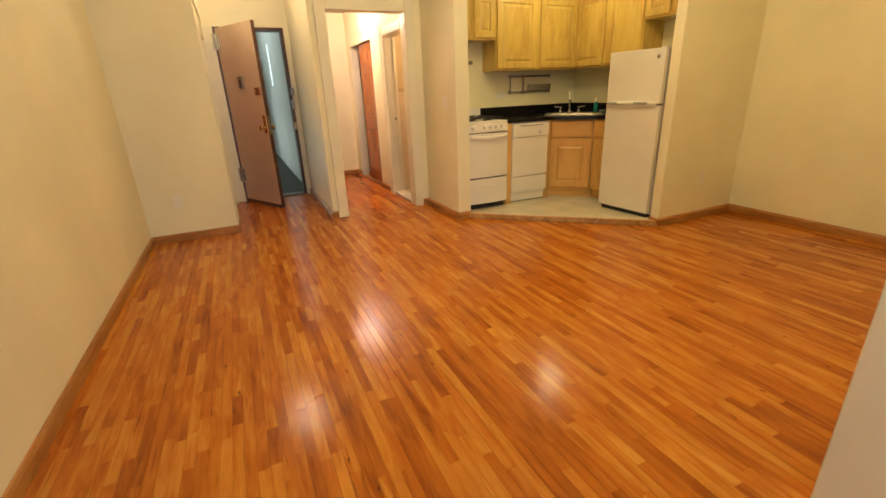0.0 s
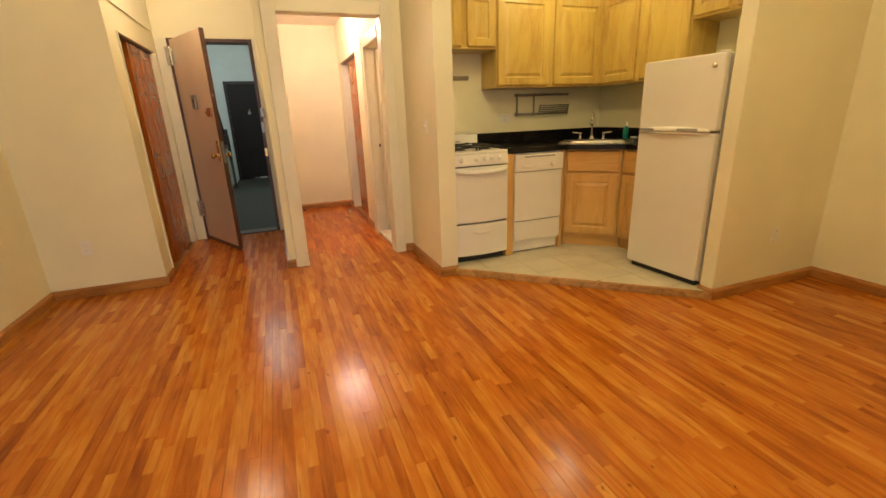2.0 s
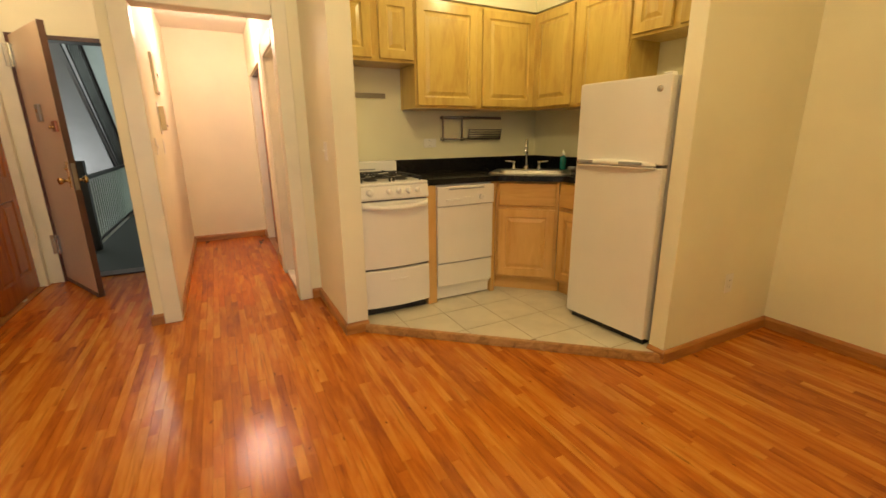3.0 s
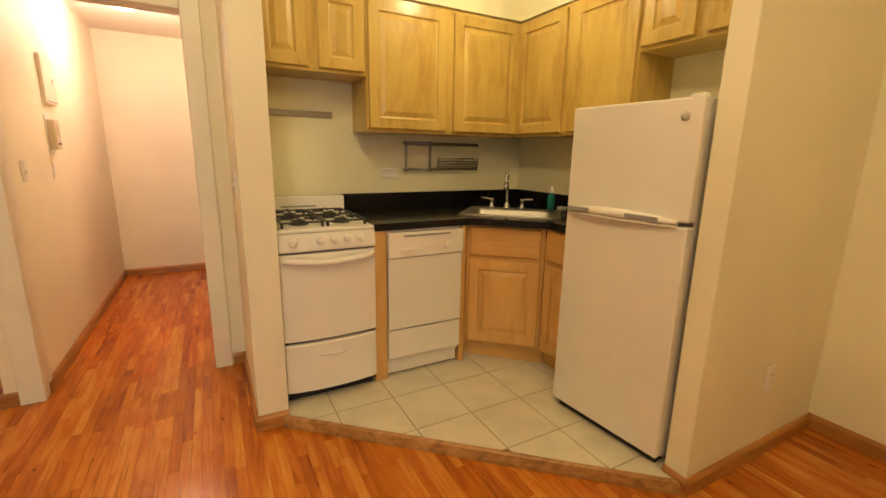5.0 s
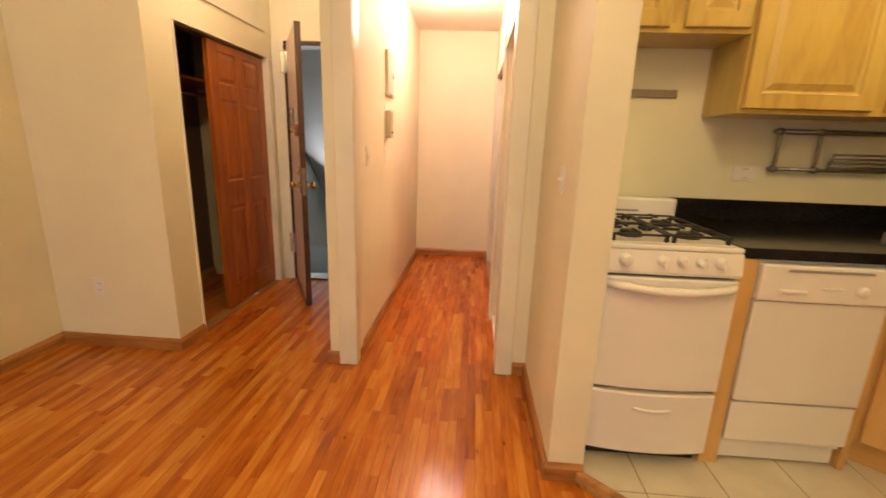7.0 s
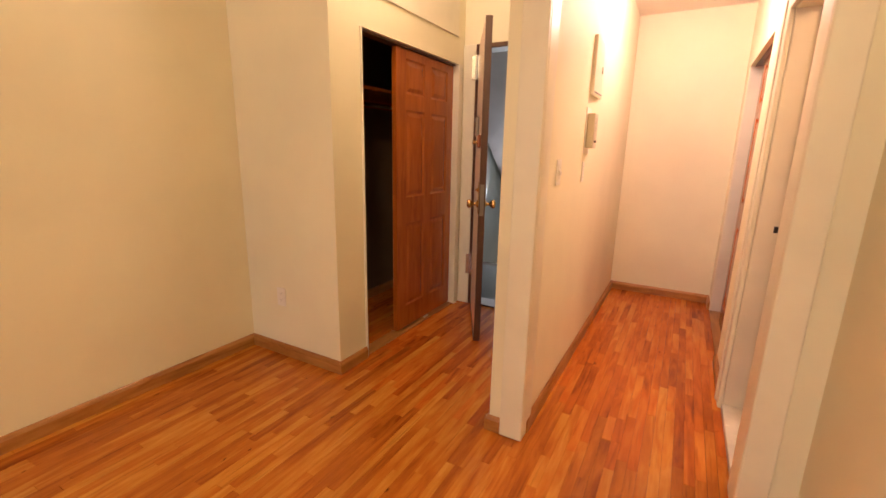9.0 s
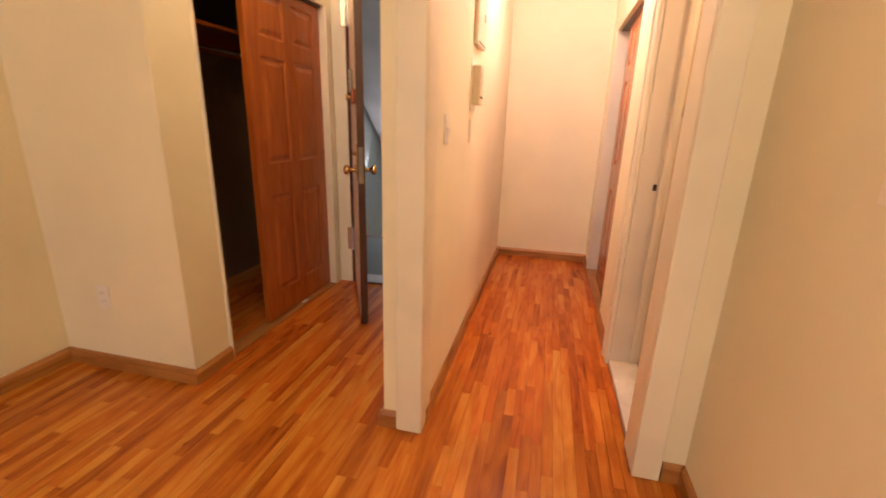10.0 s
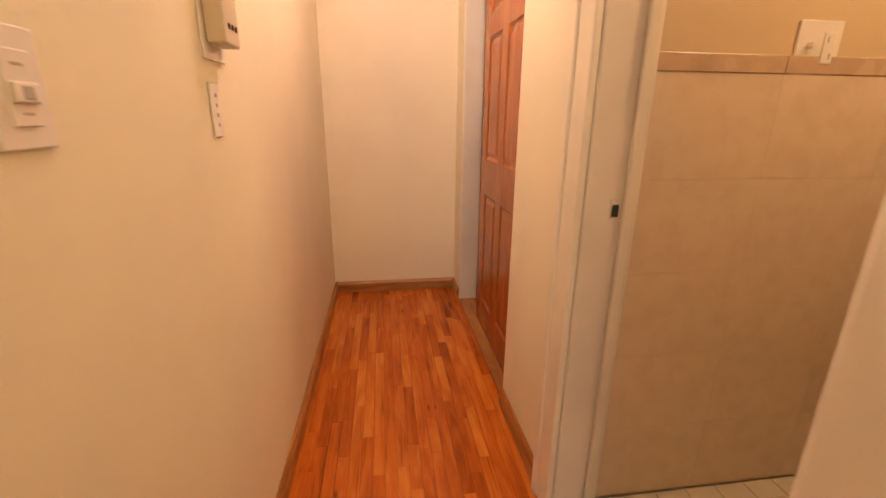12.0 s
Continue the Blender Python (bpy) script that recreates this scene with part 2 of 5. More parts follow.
SOAP = material("teal_soap", (0.01, 0.20, 0.18), 0.12, vary=0.03)
BULB = glow("lit_lamp_glass", (1.0, 0.80, 0.55), 5.0)
WINDOW_GLOW = glow("bright_landing_window", (0.80, 0.90, 1.0), 4.0)


# ---- shapes ----
def box(bm, x0, y0, z0, x1, y1, z1, bevel=0.0):
    """A box between two corners, with its edges eased when bevel is given."""
    vs = [bm.verts.new(p) for p in ((x0, y0, z0), (x1, y0, z0), (x1, y1, z0), (x0, y1, z0), (x0, y0, z1), (x1, y0, z1), (x1, y1, z1), (x0, y1, z1))]
    fs = [bm.faces.new([vs[i] for i in f]) for f in ((3, 2, 1, 0), (4, 5, 6, 7), (0, 1, 5, 4), (1, 2, 6, 5), (2, 3, 7, 6), (3, 0, 4, 7))]
    if bevel:
        edges = list({e for f in fs for e in f.edges})
        bmesh.ops.bevel(bm, geom=edges, offset=bevel, segments=2, affect="EDGES", profile=0.5)
    return bm


def prism(bm, outline, z0, z1, bevel=0.0):
    """An upright prism over a plan outline, given counter-clockwise."""
    lo = [bm.verts.new((x, y, z0)) for x, y in outline]
    hi = [bm.verts.new((x, y, z1)) for x, y in outline]
    fs = [bm.faces.new(lo[::-1]), bm.faces.new(hi)]
    for i in range(len(outline)):
        j = (i + 1) % len(outline)
        fs.append(bm.faces.new((lo[i], lo[j], hi[j], hi[i])))
    if bevel:
        edges = list({e for f in fs for e in f.edges})
        bmesh.ops.bevel(bm, geom=edges, offset=bevel, segments=2, affect="EDGES", profile=0.5)
    return bm


def rod(bm, a, b, r, r2=None, seg=16):
    """A round bar from a to b."""
    a, b = Vector(a), Vector(b)
    turn = (b - a).to_track_quat("Z", "Y").to_matrix().to_4x4()
    bmesh.ops.create_cone(bm, cap_ends=True, segments=seg, radius1=r, radius2=r if r2 is None else r2, depth=(b - a).length,
                          matrix=Matrix.Translation((a + b) / 2) @ turn)
    return bm


def lathe(bm, place, profile, axis="z", seg=24):
    """A turned body: profile of (radius, height) along an axis from place."""
    rings = []
    for r, h in profile:
        ring = []
        for k in range(seg):
            c, s = math.cos(2 * math.pi * k / seg) * r, math.sin(2 * math.pi * k / seg) * r
            p = {"z": (c, s, h), "y": (c, -h, s), "x": (h, c, s), "-x": (-h, c, -s), "+y": (-c, h, s)}[axis]
            ring.append(bm.verts.new(Vector(place) + Vector(p)))
        rings.append(ring)
    for p, q in zip(rings, rings[1:]):
        for k in range(seg):
            bm.faces.new((p[k], p[(k + 1) % seg], q[(k + 1) % seg], q[k]))
    bm.faces.new(rings[0][::-1])
    bm.faces.new(rings[-1])
    return bm


def tube(bm, points, r, seg=12):
    """A round tube through points."""
    pts = [Vector(p) for p in points]
    rings = []
    for i, p in enumerate(pts):
        d = (pts[min(i + 1, len(pts) - 1)] - pts[max(i - 1, 0)]).normalized()
        up = Vector((0, 0, 1)) if abs(d.z) < 0.95 else Vector((1, 0, 0))
        u = d.cross(up).normalized()
        v = u.cross(d).normalized()
        rings.append([bm.verts.new(p + (u * math.cos(2 * math.pi * k / seg) + v * math.sin(2 * math.pi * k / seg)) * r) for k in range(seg)])
    for a, b in zip(rings, rings[1:]):
        for k in range(seg):
            bm.faces.new((a[k], a[(k + 1) % seg], b[(k + 1) % seg], b[k]))
    bm.faces.new(rings[0][::-1])
    bm.faces.new(rings[-1])
    return bm


def raised(bm, x0, z0, x1, z1, y, rings):
    """Nested rectangles in the plane facing -y: rings of (inset, depth), the last one filled."""
    loops = []
    for inset, d in rings:
        loops.append([bm.verts.new(p) for p in ((x0 + inset, y - d, z0 + inset), (x1 - inset, y - d, z0 + inset), (x1 - inset, y - d, z1 - inset), (x0 + inset, y - d, z1 - inset))])
    for a, b in zip(loops, loops[1:]):
        for k in range(4):
            bm.faces.new((a[k], a[(k + 1) % 4], b[(k + 1) % 4], b[k]))
    bm.faces.new(loops[-1])
    bm.faces.new(loops[0][::-1])
    return bm


def part(name, bm, mat, parent=None, label="", smooth=False, m=None):
    """One mesh object from a bmesh."""
    if m is not None:
        bm.transform(m)
    bmesh.ops.recalc_face_normals(bm, faces=bm.faces)
    me = bpy.data.meshes.new(name)
    bm.to_mesh(me)
    bm.free()
    me.materials.append(mat)
    if smooth:
        for p in me.polygons:
            p.use_smooth = True
    ob = new(name, me)
    ob.parent = parent
    return tagged(ob, label)


def thing(name, label, category, m=None, group=""):
    """An empty at a thing's base."""
    ob = new(name)
    ob.empty_display_size = 0.1
    if m is not None:
        ob.matrix_world = m
    return tagged(ob, label, category, group)


def structure(name, bm, mat, label=""):
    return tagged(part(name, bm, mat), label, kind="structure")


def B(*a, **k):
    return box(bmesh.new(), *a, **k)


# ---- the plan, in metres ----
CEILING = 3.30
LEFT, JOG_Y, JOG_X = 0.035, 5.625, 0.795
CL0, CL1, CL_TOP = 5.856, 7.02, 1.925
ENTRY_Y, ED0, ED1, E_TOP = 7.11, 0.90, 1.685, 2.075
PX0, PX1 = 1.745, 1.90
OPEN_Y, H_TOP, PIER = 5.60, 2.04, 2.715
HX, H_END, H_CEIL = 2.73, 8.245, 2.44
KX0, KX1, K_END = 2.890, 3.030, 4.81
K_BACK, K_RIGHT, K_FLOOR = 5.575, 4.98, 0.05
COL_X, COL_Y, COL_IN = 4.358, 3.605, 3.70
RIGHT, BACK = 5.37, -1.40

# outer and inner walls
structure("wall_west", B(-0.15, BACK - 0.15, 0, LEFT, JOG_Y + 0.12, CEILING), PAINT)
structure("wall_closet_side", B(LEFT, JOG_Y, 0, JOG_X, JOG_Y + 0.10, CEILING), PAINT)
structure("wall_closet_return", B(JOG_X - 0.10, JOG_Y + 0.10, 0, JOG_X, CL0, 2.75), PAINT)
structure("wall_over_closet", B(JOG_X - 0.10, CL0, CL_TOP, JOG_X, CL1, 2.75), PAINT)
structure("wall_closet_far", B(JOG_X - 0.10, CL1, 0, JOG_X, ENTRY_Y, 2.75), PAINT)
structure("wall_closet_back", B(0.02, JOG_Y + 0.121, 0, 0.10, ENTRY_Y, 2.75), CLOSET_SHADE)
structure("wall_entry_left", B(0.02, ENTRY_Y, 0, ED0, ENTRY_Y + 0.14, CEILING), PAINT)
structure("wall_entry_right", B(ED1, ENTRY_Y, 0, PX0, ENTRY_Y + 0.14, CEILING), PAINT)
structure("wall_over_entry", B(ED0, ENTRY_Y, E_TOP, ED1, ENTRY_Y + 0.14, CEILING), PAINT)
structure("wall_partition", B(PX0, OPEN_Y, 0, PX1, H_END, CEILING, bevel=0.004), PAINT)
structure("wall_over_hall_opening", B(PX1, OPEN_Y, H_TOP + 0.02, PIER + 0.01, OPEN_Y + 0.12, CEILING), PAINT)
structure("wall_hall_pier", B(PIER + 0.01, OPEN_Y, 0, KX0, 5.745, CEILING), PAINT)
structure("wall_kitchen_west", B(KX0, K_END, 0, KX1, 5.745, CEILING, bevel=0.004), PAINT)
structure("wall_hall_end", B(PX0, H_END, 0, 3.5, H_END + 0.12, CEILING), PAINT)
# east side of the hall: bathroom door, stretch of wall, closet
BD0, BD1, B_TOP = 5.745, 6.385, 1.915
HC0, HC1, HC_TOP = 6.935, 8.035, 1.945
structure("wall_over_bathroom_door", B(HX, BD0, B_TOP, HX + 0.14, BD1, CEILING), PAINT)
structure("wall_hall_east", B(HX, BD1, 0, HX + 0.10, HC0, CEILING), PAINT)
structure("wall_over_hall_closet", B(HX, HC0, HC_TOP, HX + 0.10, HC1, CEILING), PAINT)
structure("wall_hall_east_far", B(HX, HC1, 0, HX + 0.10, H_END, CEILING), PAINT)
structure("wall_hall_closet_back", B(3.42, HC0 - 0.10, 0, 3.50, H_END, CEILING), CLOSET_SHADE)
# kitchen recess
structure("wall_kitchen_back", B(KX1, K_BACK, 0, 5.10, 5.745, CEILING), PAINT_K)
structure("wall_kitchen_east", B(K_RIGHT, COL_IN, 0, 5.10, K_BACK, CEILING), PAINT_K)
structure("wall_recess_south", B(COL_X, COL_Y, 0, 5.52, COL_IN, CEILING, bevel=0.004), PAINT)
structure("wall_east", B(RIGHT, BACK - 0.15, 0, 5.52, COL_Y, CEILING), PAINT)
# back part: a window behind the camera and the corner of a side wall
WX0, WX1 = 0.45, 1.85
structure("wall_south", B(LEFT, BACK - 0.15, 0, WX0, BACK, CEILING), PAINT)
structure("wall_south_east", B(WX1, BACK - 0.15, 0, 2.36, BACK, CEILING), PAINT)
structure("wall_under_window", B(WX0, BACK - 0.15, 0, WX1, BACK, 0.85), PAINT)
structure("wall_over_window", B(WX0, BACK - 0.15, 2.25, WX1, BACK, CEILING), PAINT)
structure("wall_side_return", B(2.36, BACK - 0.15, 0, 2.48, 1.38, CEILING, bevel=0.004), PAINT)
structure("wall_side_south", B(2.48, 1.26, 0, RIGHT, 1.379, CEILING), PAINT)
win = thing("window_south", "white-painted sash window in the back wall", "window", pose(WX0, BACK - 0.10, 0.85))
tagged(win, kind="structure")
bm = bmesh.new()
for a in ((0, 0, 0, 1.4, 0.06, 0.06), (0, 0, 1.34, 1.4, 0.06, 1.40), (0, 0, 0.06, 0.06, 0.06, 1.34), (1.34, 0, 0.06, 1.4, 0.06, 1.34), (0.06, 0.01, 0.68, 1.34, 0.05, 0.72)):
    box(bm, *a)
part("window_frame", bm, TRIM, win)
# ceilings
structure("ceiling", B(-0.15, BACK - 0.15, CEILING, 5.52, 5.745, CEILING + 0.12), CEIL)
structure("ceiling_entry", B(LEFT, JOG_Y + 0.12, 2.75, PX0, ENTRY_Y, 2.87), CEIL)
structure("wall_over_entry_ceiling", B(JOG_X, JOG_Y, 2.87, PX0, JOG_Y + 0.12, CEILING), PAINT)
structure("ceiling_hall", B(PX1, OPEN_Y + 0.12, H_CEIL, HX, H_END, H_CEIL + 0.10), CEIL)
structure("ceiling_kitchen", prism(bmesh.new(), [(KX1, K_END + 0.05), (COL_X + 0.05, COL_IN), (K_RIGHT, COL_IN), (K_RIGHT, K_BACK), (KX1, K_BACK)], 2.50, 2.60), CEIL)
structure("ceiling_bathroom", B(HX, 5.745, 2.45, 4.9, 7.1, 2.55), CEIL)
structure("wall_soffit_back", B(KX1, 5.290, 2.204, K_RIGHT, K_BACK, 2.50), PAINT_K)
structure("wall_soffit_east", B(4.712, COL_IN, 2.204, K_RIGHT, 5.290, 2.50), PAINT_K)

# subfloor under the boards
structure("floor_base", B(-0.15, BACK - 0.15, -0.16, 5.52, 8.52, -0.014), GAPS)
kf = [(KX1, K_END - 0.01), (COL_X + 0.005, COL_IN - 0.06), (COL_X + 0.005, COL_IN), (K_RIGHT, COL_IN), (K_RIGHT, K_BACK), (KX1, K_BACK)]
structure("floor_kitchen_bed", prism(bmesh.new(), kf, 0.001, K_FLOOR - 0.0012), GROUT)

# threshold between boards and tiles
th = bmesh.new()
a, b = Vector((KX1 - 0.02, K_END - 0.012, 0)), Vector((COL_X + 0.0, COL_IN - 0.085, 0))
d = (b - a).normalized()
nrm = Vector((d.y, -d.x, 0))
if nrm.y > 0:
    nrm = -nrm
sec = [(0.010, 0.0), (0.010, 0.050), (-0.002, 0.052), (-0.012, 0.046), (-0.020, 0.014), (-0.021, 0.0)]
r0 = [th.verts.new(a - nrm * s + Vector((0, 0, z + 0.001))) for s, z in sec]
r1 = [th.verts.new(b - nrm * s + Vector((0, 0, z + 0.001))) for s, z in sec]
for i in range(len(sec)):
    j = (i + 1) % len(sec)
    th.faces.new((r0[i], r0[j], r1[j], r1[i]))
th.faces.new(r0[::-1])
th.faces.new(r1)
structure("threshold_strip", th, THRESHOLD, "stained oak reducer strip between boards and kitchen tiles")


# baseboards
def baseboard(x0, y0, x1, y1, side, h=0.074, t=0.017, e0=0.0, e1=0.0, z=0.001):
    """A run of baseboard along a wall line; side is the way it stands out from it."""
    d = Vector((x1 - x0, y1 - y0, 0))
    length = d.length
    d.normalize()
    n = Vector((side[0], side[1], 0))
    bm = bmesh.new()
    s = [(0, 0), (t, 0), (t, h - 0.018), (t * 0.55, h - 0.004), (t * 0.3, h), (0, h)]
    ends = []
    for k, e in ((0, -e0), (length, e1)):
        ends.append([bm.verts.new(Vector((x0, y0, z)) + d * (k + (e if q > 0 else 0)) + n * (q + 0.0005) + Vector((0, 0, w))) for q, w in s])
    for i in range(len(s)):
        j = (i + 1) % len(s)
        bm.faces.new((ends[0][i], ends[0][j], ends[1][j], ends[1][i]))
    bm.faces.new(ends[0][::-1])
    bm.faces.new(ends[1])
    ob = structure("baseboard", bm, BASE_WOOD if abs(d.x) > 0.5 else BASE_WOOD_Y)
    return ob


BASE_WOOD_Y = wood("stained_baseboard_lengthwise", (0.24, 0.088, 0.018), (0.37, 0.155, 0.036), (0.46, 0.215, 0.06), "y", 0.35, 0.1, 0.1, 8)
T = 0.017
baseboard(LEFT, BACK, LEFT, JOG_Y, (1, 0), e1=-T)
baseboard(LEFT, JOG_Y, JOG_X, JOG_Y, (0, -1), e0=-T, e1=T)
baseboard(0.10, JOG_Y + 0.10, 0.10, ENTRY_Y, (1, 0))
baseboard(JOG_X, JOG_Y, JOG_X, CL0, (1, 0), e0=T)
baseboard(PX0, ENTRY_Y, PX0, OPEN_Y, (-1, 0), e1=T)
baseboard(PX0, OPEN_Y, PX0 + 0.058, OPEN_Y, (0, -1), e0=T)
baseboard(PX1, OPEN_Y + 0.05, PX1, H_END, (1, 0), e1=-T)
baseboard(PX1, H_END, HX, H_END, (0, -1), e0=-T, e1=-T)
baseboard(HX, HC1 + 0.0, HX, H_END, (-1, 0), e1=-T)
baseboard(HX, 6.50, HX, HC0, (-1, 0))
baseboard(2.815, OPEN_Y, KX0, OPEN_Y, (0, -1), e1=-T)
baseboard(KX0, OPEN_Y, KX0, K_END, (-1, 0), e0=-T, e1=T)
baseboard(KX0, K_END, KX1, K_END, (0, -1), e0=T, e1=0)
baseboard(COL_X, COL_IN, COL_X, COL_Y, (-1, 0), e1=T)
baseboard(COL_X, COL_Y, RIGHT, COL_Y, (0, -1), e0=T, e1=-T)
baseboard(RIGHT, COL_Y, RIGHT, 1.38, (-1, 0), e0=-T)
baseboard(LEFT, BACK, 2.36, BACK, (0, 1), e0=-T, e1=-T)


# ---- casings ----
def trim(name, label, boxes, mat=TRIM, bevel=0.006):
    bm = bmesh.new()
    for b in boxes:
        box(bm, *b, bevel=bevel)
    return structure(name, bm, mat, label)


# the cased opening between the room and the hall
trim("trim_hall_opening", "white-painted flat casing round the hall opening", [
    (PX0 + 0.06, OPEN_Y - 0.022, 0.001, PX1 + 0.012, OPEN_Y, CEILING - 0.3),
    (PIER, OPEN_Y - 0.022, 0.001, PIER + 0.095, OPEN_Y, CEILING - 0.3),
    (PX1 + 0.012, OPEN_Y - 0.022, H_TOP, PIER, OPEN_Y, H_TOP + 0.10),
    (PX1 + 0.0, OPEN_Y + 0.002, 0.001, PX1 + 0.012, OPEN_Y + 0.12, H_TOP),
    (PIER, OPEN_Y + 0.002, 0.001, PIER + 0.012, OPEN_Y + 0.145, H_TOP),
    (PX1 + 0.012, OPEN_Y + 0.002, H_TOP, PIER, OPEN_Y + 0.118, H_TOP + 0.018)])
# bathroom door casing
trim("trim_bathroom_door", "white-painted moulded casing round the bathroom doorway", [
    (HX - 0.020, BD1 - 0.012, 0.001, HX, BD1 + 0.09, B_TOP + 0.09),
    (HX - 0.027, BD1 + 0.066, 0.001, HX, BD1 + 0.10, B_TOP + 0.10),
    (HX - 0.020, OPEN_Y + 0.15, B_TOP - 0.010, HX, BD1 - 0.012, B_TOP + 0.09),
    (HX, BD1 - 0.015, 0.001, HX + 0.14, BD1, B_TOP),
    (HX, BD0, 0.001, HX + 0.14, BD0 + 0.015, B_TOP),
    (HX, BD0 + 0.015, B_TOP - 0.015, HX + 0.14, BD1 - 0.015, B_TOP),
    (HX + 0.095, BD1 - 0.030, 0.001, HX + 0.125, BD1 - 0.015, B_TOP - 0.015)])
part("strike_plate", B(HX + 0.068, BD1 - 0.018, 0.94, HX + 0.089, BD1 - 0.0145, 0.99), TRIM, None)
tagged(bpy.data.objects["strike_plate"], "small painted strike plate let into the bathroom door jamb", "strike plate")
part("latch_hole", B(HX + 0.070, BD1 - 0.0195, 0.945, HX + 0.087, BD1 - 0.017, 0.975), BLACK, bpy.data.objects["strike_plate"])
# hall closet reveal
trim("trim_hall_closet", "white-painted reveal of the hall closet opening", [
    (HX + 0.004, HC1 - 0.012, 0.001, HX + 0.115, HC1, HC_TOP),
    (HX + 0.004, HC0, 0.001, HX + 0.115, HC0 + 0.010, HC_TOP)], bevel=0.002)
# entry closet reveal and header track
trim("trim_entry_closet", "white-painted edge of the entry closet opening", [
    (JOG_X - 0.10, CL0, 0.001, JOG_X + 0.012, CL0 + 0.012, CL_TOP),
    (JOG_X - 0.10, CL1 - 0.01, 0.001, JOG_X + 0.012, CL1 + 0.05, CL_TOP + 0.0)], bevel=0.003)
trim("closet_sill", "worn stained strip under the entry closet door", [(JOG_X - 0.095, CL0 + 0.012, 0.001, JOG_X - 0.002, CL1 - 0.01, 0.007)], BASE_WOOD_Y, 0.002)
trim("closet_sill", "worn stained strip under the hall closet door", [(HX + 0.002, HC0 + 0.01, 0.001, HX + 0.095, HC1 - 0.012, 0.007)], BASE_WOOD_Y, 0.002)
trim("access_panel", "white-painted flush access panel above the entry closet", [(JOG_X, 5.72, 2.112, JOG_X + 0.012, 6.99, 2.70)], bevel=0.004)
# entry door frame
trim("trim_entry_door", "dark brown painted steel door frame", [
    (ED0 - 0.0, ENTRY_Y - 0.012, 0.001, ED0 + 0.035, ENTRY_Y + 0.15, E_TOP),
    (ED1 - 0.035, ENTRY_Y - 0.012, 0.001, ED1, ENTRY_Y + 0.15, E_TOP),
    (ED0 + 0.035, ENTRY_Y - 0.012, E_TOP - 0.035, ED1 - 0.035, ENTRY_Y + 0.15, E_TOP)], FRAME_BROWN, 0.003)
trim("trim_entry_casing", "white-painted casing beside the entry door", [
    (JOG_X + 0.002, ENTRY_Y - 0.018, 0.001, ED0, ENTRY_Y, E_TOP + 0.0)], TRIM, 0.004)
trim("door_saddle", "worn dark saddle under the entry door", [(ED0 + 0.035, ENTRY_Y - 0.02, 0.001, ED1 - 0.035, ENTRY_Y + 0.15, 0.014)], FRAME_BROWN, 0.003)


# ---- kitchen ----
CAB_LABEL = "honey maple wall cabinet with raised-panel doors on the kitchen wall"


def cabinet_door(w, h, mat, t=0.020, name="door", arched=False):
    """A raised-panel door, standing in x and z, its front towards -y from y = 0."""
    bm = bmesh.new()
    raised(bm, 0, 0, w, h, 0, [(0, 0), (0, t - 0.004), (0.004, t), (0.060, t), (0.063, t - 0.008), (0.070, t - 0.011), (0.074, t - 0.011), (0.098, t - 0.0015), (0.099, t - 0.0005)])
    return bm


def wall_cabinet(label, m, w, h, d, doors, mat=MAPLE):
    """A wall cabinet whose face frame lies in x and z at y = 0, its body behind."""
    ob = thing("wall_cabinet", label, "cabinet", m, "wall cabinets")
    bm = bmesh.new()
    box(bm, 0, 0.018, 0, w, d, h, bevel=0.001)
    part("body", bm, mat, ob)
    bm = bmesh.new()
    n = doors
    box(bm, 0, 0, 0, w, 0.018, 0.035)
    box(bm, 0, 0, h - 0.035, w, 0.018, h)
    for x in [0, w - 0.035] + [w * k / n - 0.03 for k in range(1, n)]:
        box(bm, x, 0.0005, 0.035, x + 0.035 + (0.025 if 0 < x < w - 0.04 else 0), 0.018, h - 0.035)
    part("face_frame", bm, mat, ob)
    dw = w / n
    for k in range(n):
        x = k * dw + (0.012 if k == 0 else 0.028)
        part("door", cabinet_door(dw - 0.040, h - 0.036, mat), mat, ob, m=pose(x, -0.001, 0.018))
    return ob


UZ0, UZ1 = 1.452, 2.188
wall_cabinet("small honey maple wall cabinet with two raised-panel doors above the stove", pose(KX1 + 0.002, 5.285, 1.755), 0.588, UZ1 - 1.755, 0.288, 2)
wall_cabinet("tall honey maple wall cabinet with two doors above the black worktop", pose(3.622, 5.285, UZ0), 1.086, UZ1 - UZ0, 0.288, 2)
EAST = pose(0, 0, 0, 0, 0, -90)
wall_cabinet("tall honey maple wall cabinet with two doors meeting in the corner", Matrix.Translation((4.708, 5.284, UZ0)) @ EAST, 0.962, UZ1 - UZ0, 0.288, 2)
wall_cabinet("small honey maple wall cabinet above the refrigerator", Matrix.Translation((4.708, 4.321, 1.835)) @ EAST, 0.615, UZ1 - 1.835, 0.288, 2)

# base cabinets
C_TOP = 0.920
stile = thing("filler_panel", "narrow maple filler panel between the stove and the dishwasher", "cabinet panel", pose(3.520, 4.910, K_FLOOR))
part("panel", B(0, 0, 0, 0.072, 0.60, C_TOP - K_FLOOR, bevel=0.002), MAPLE_BASE, stile)

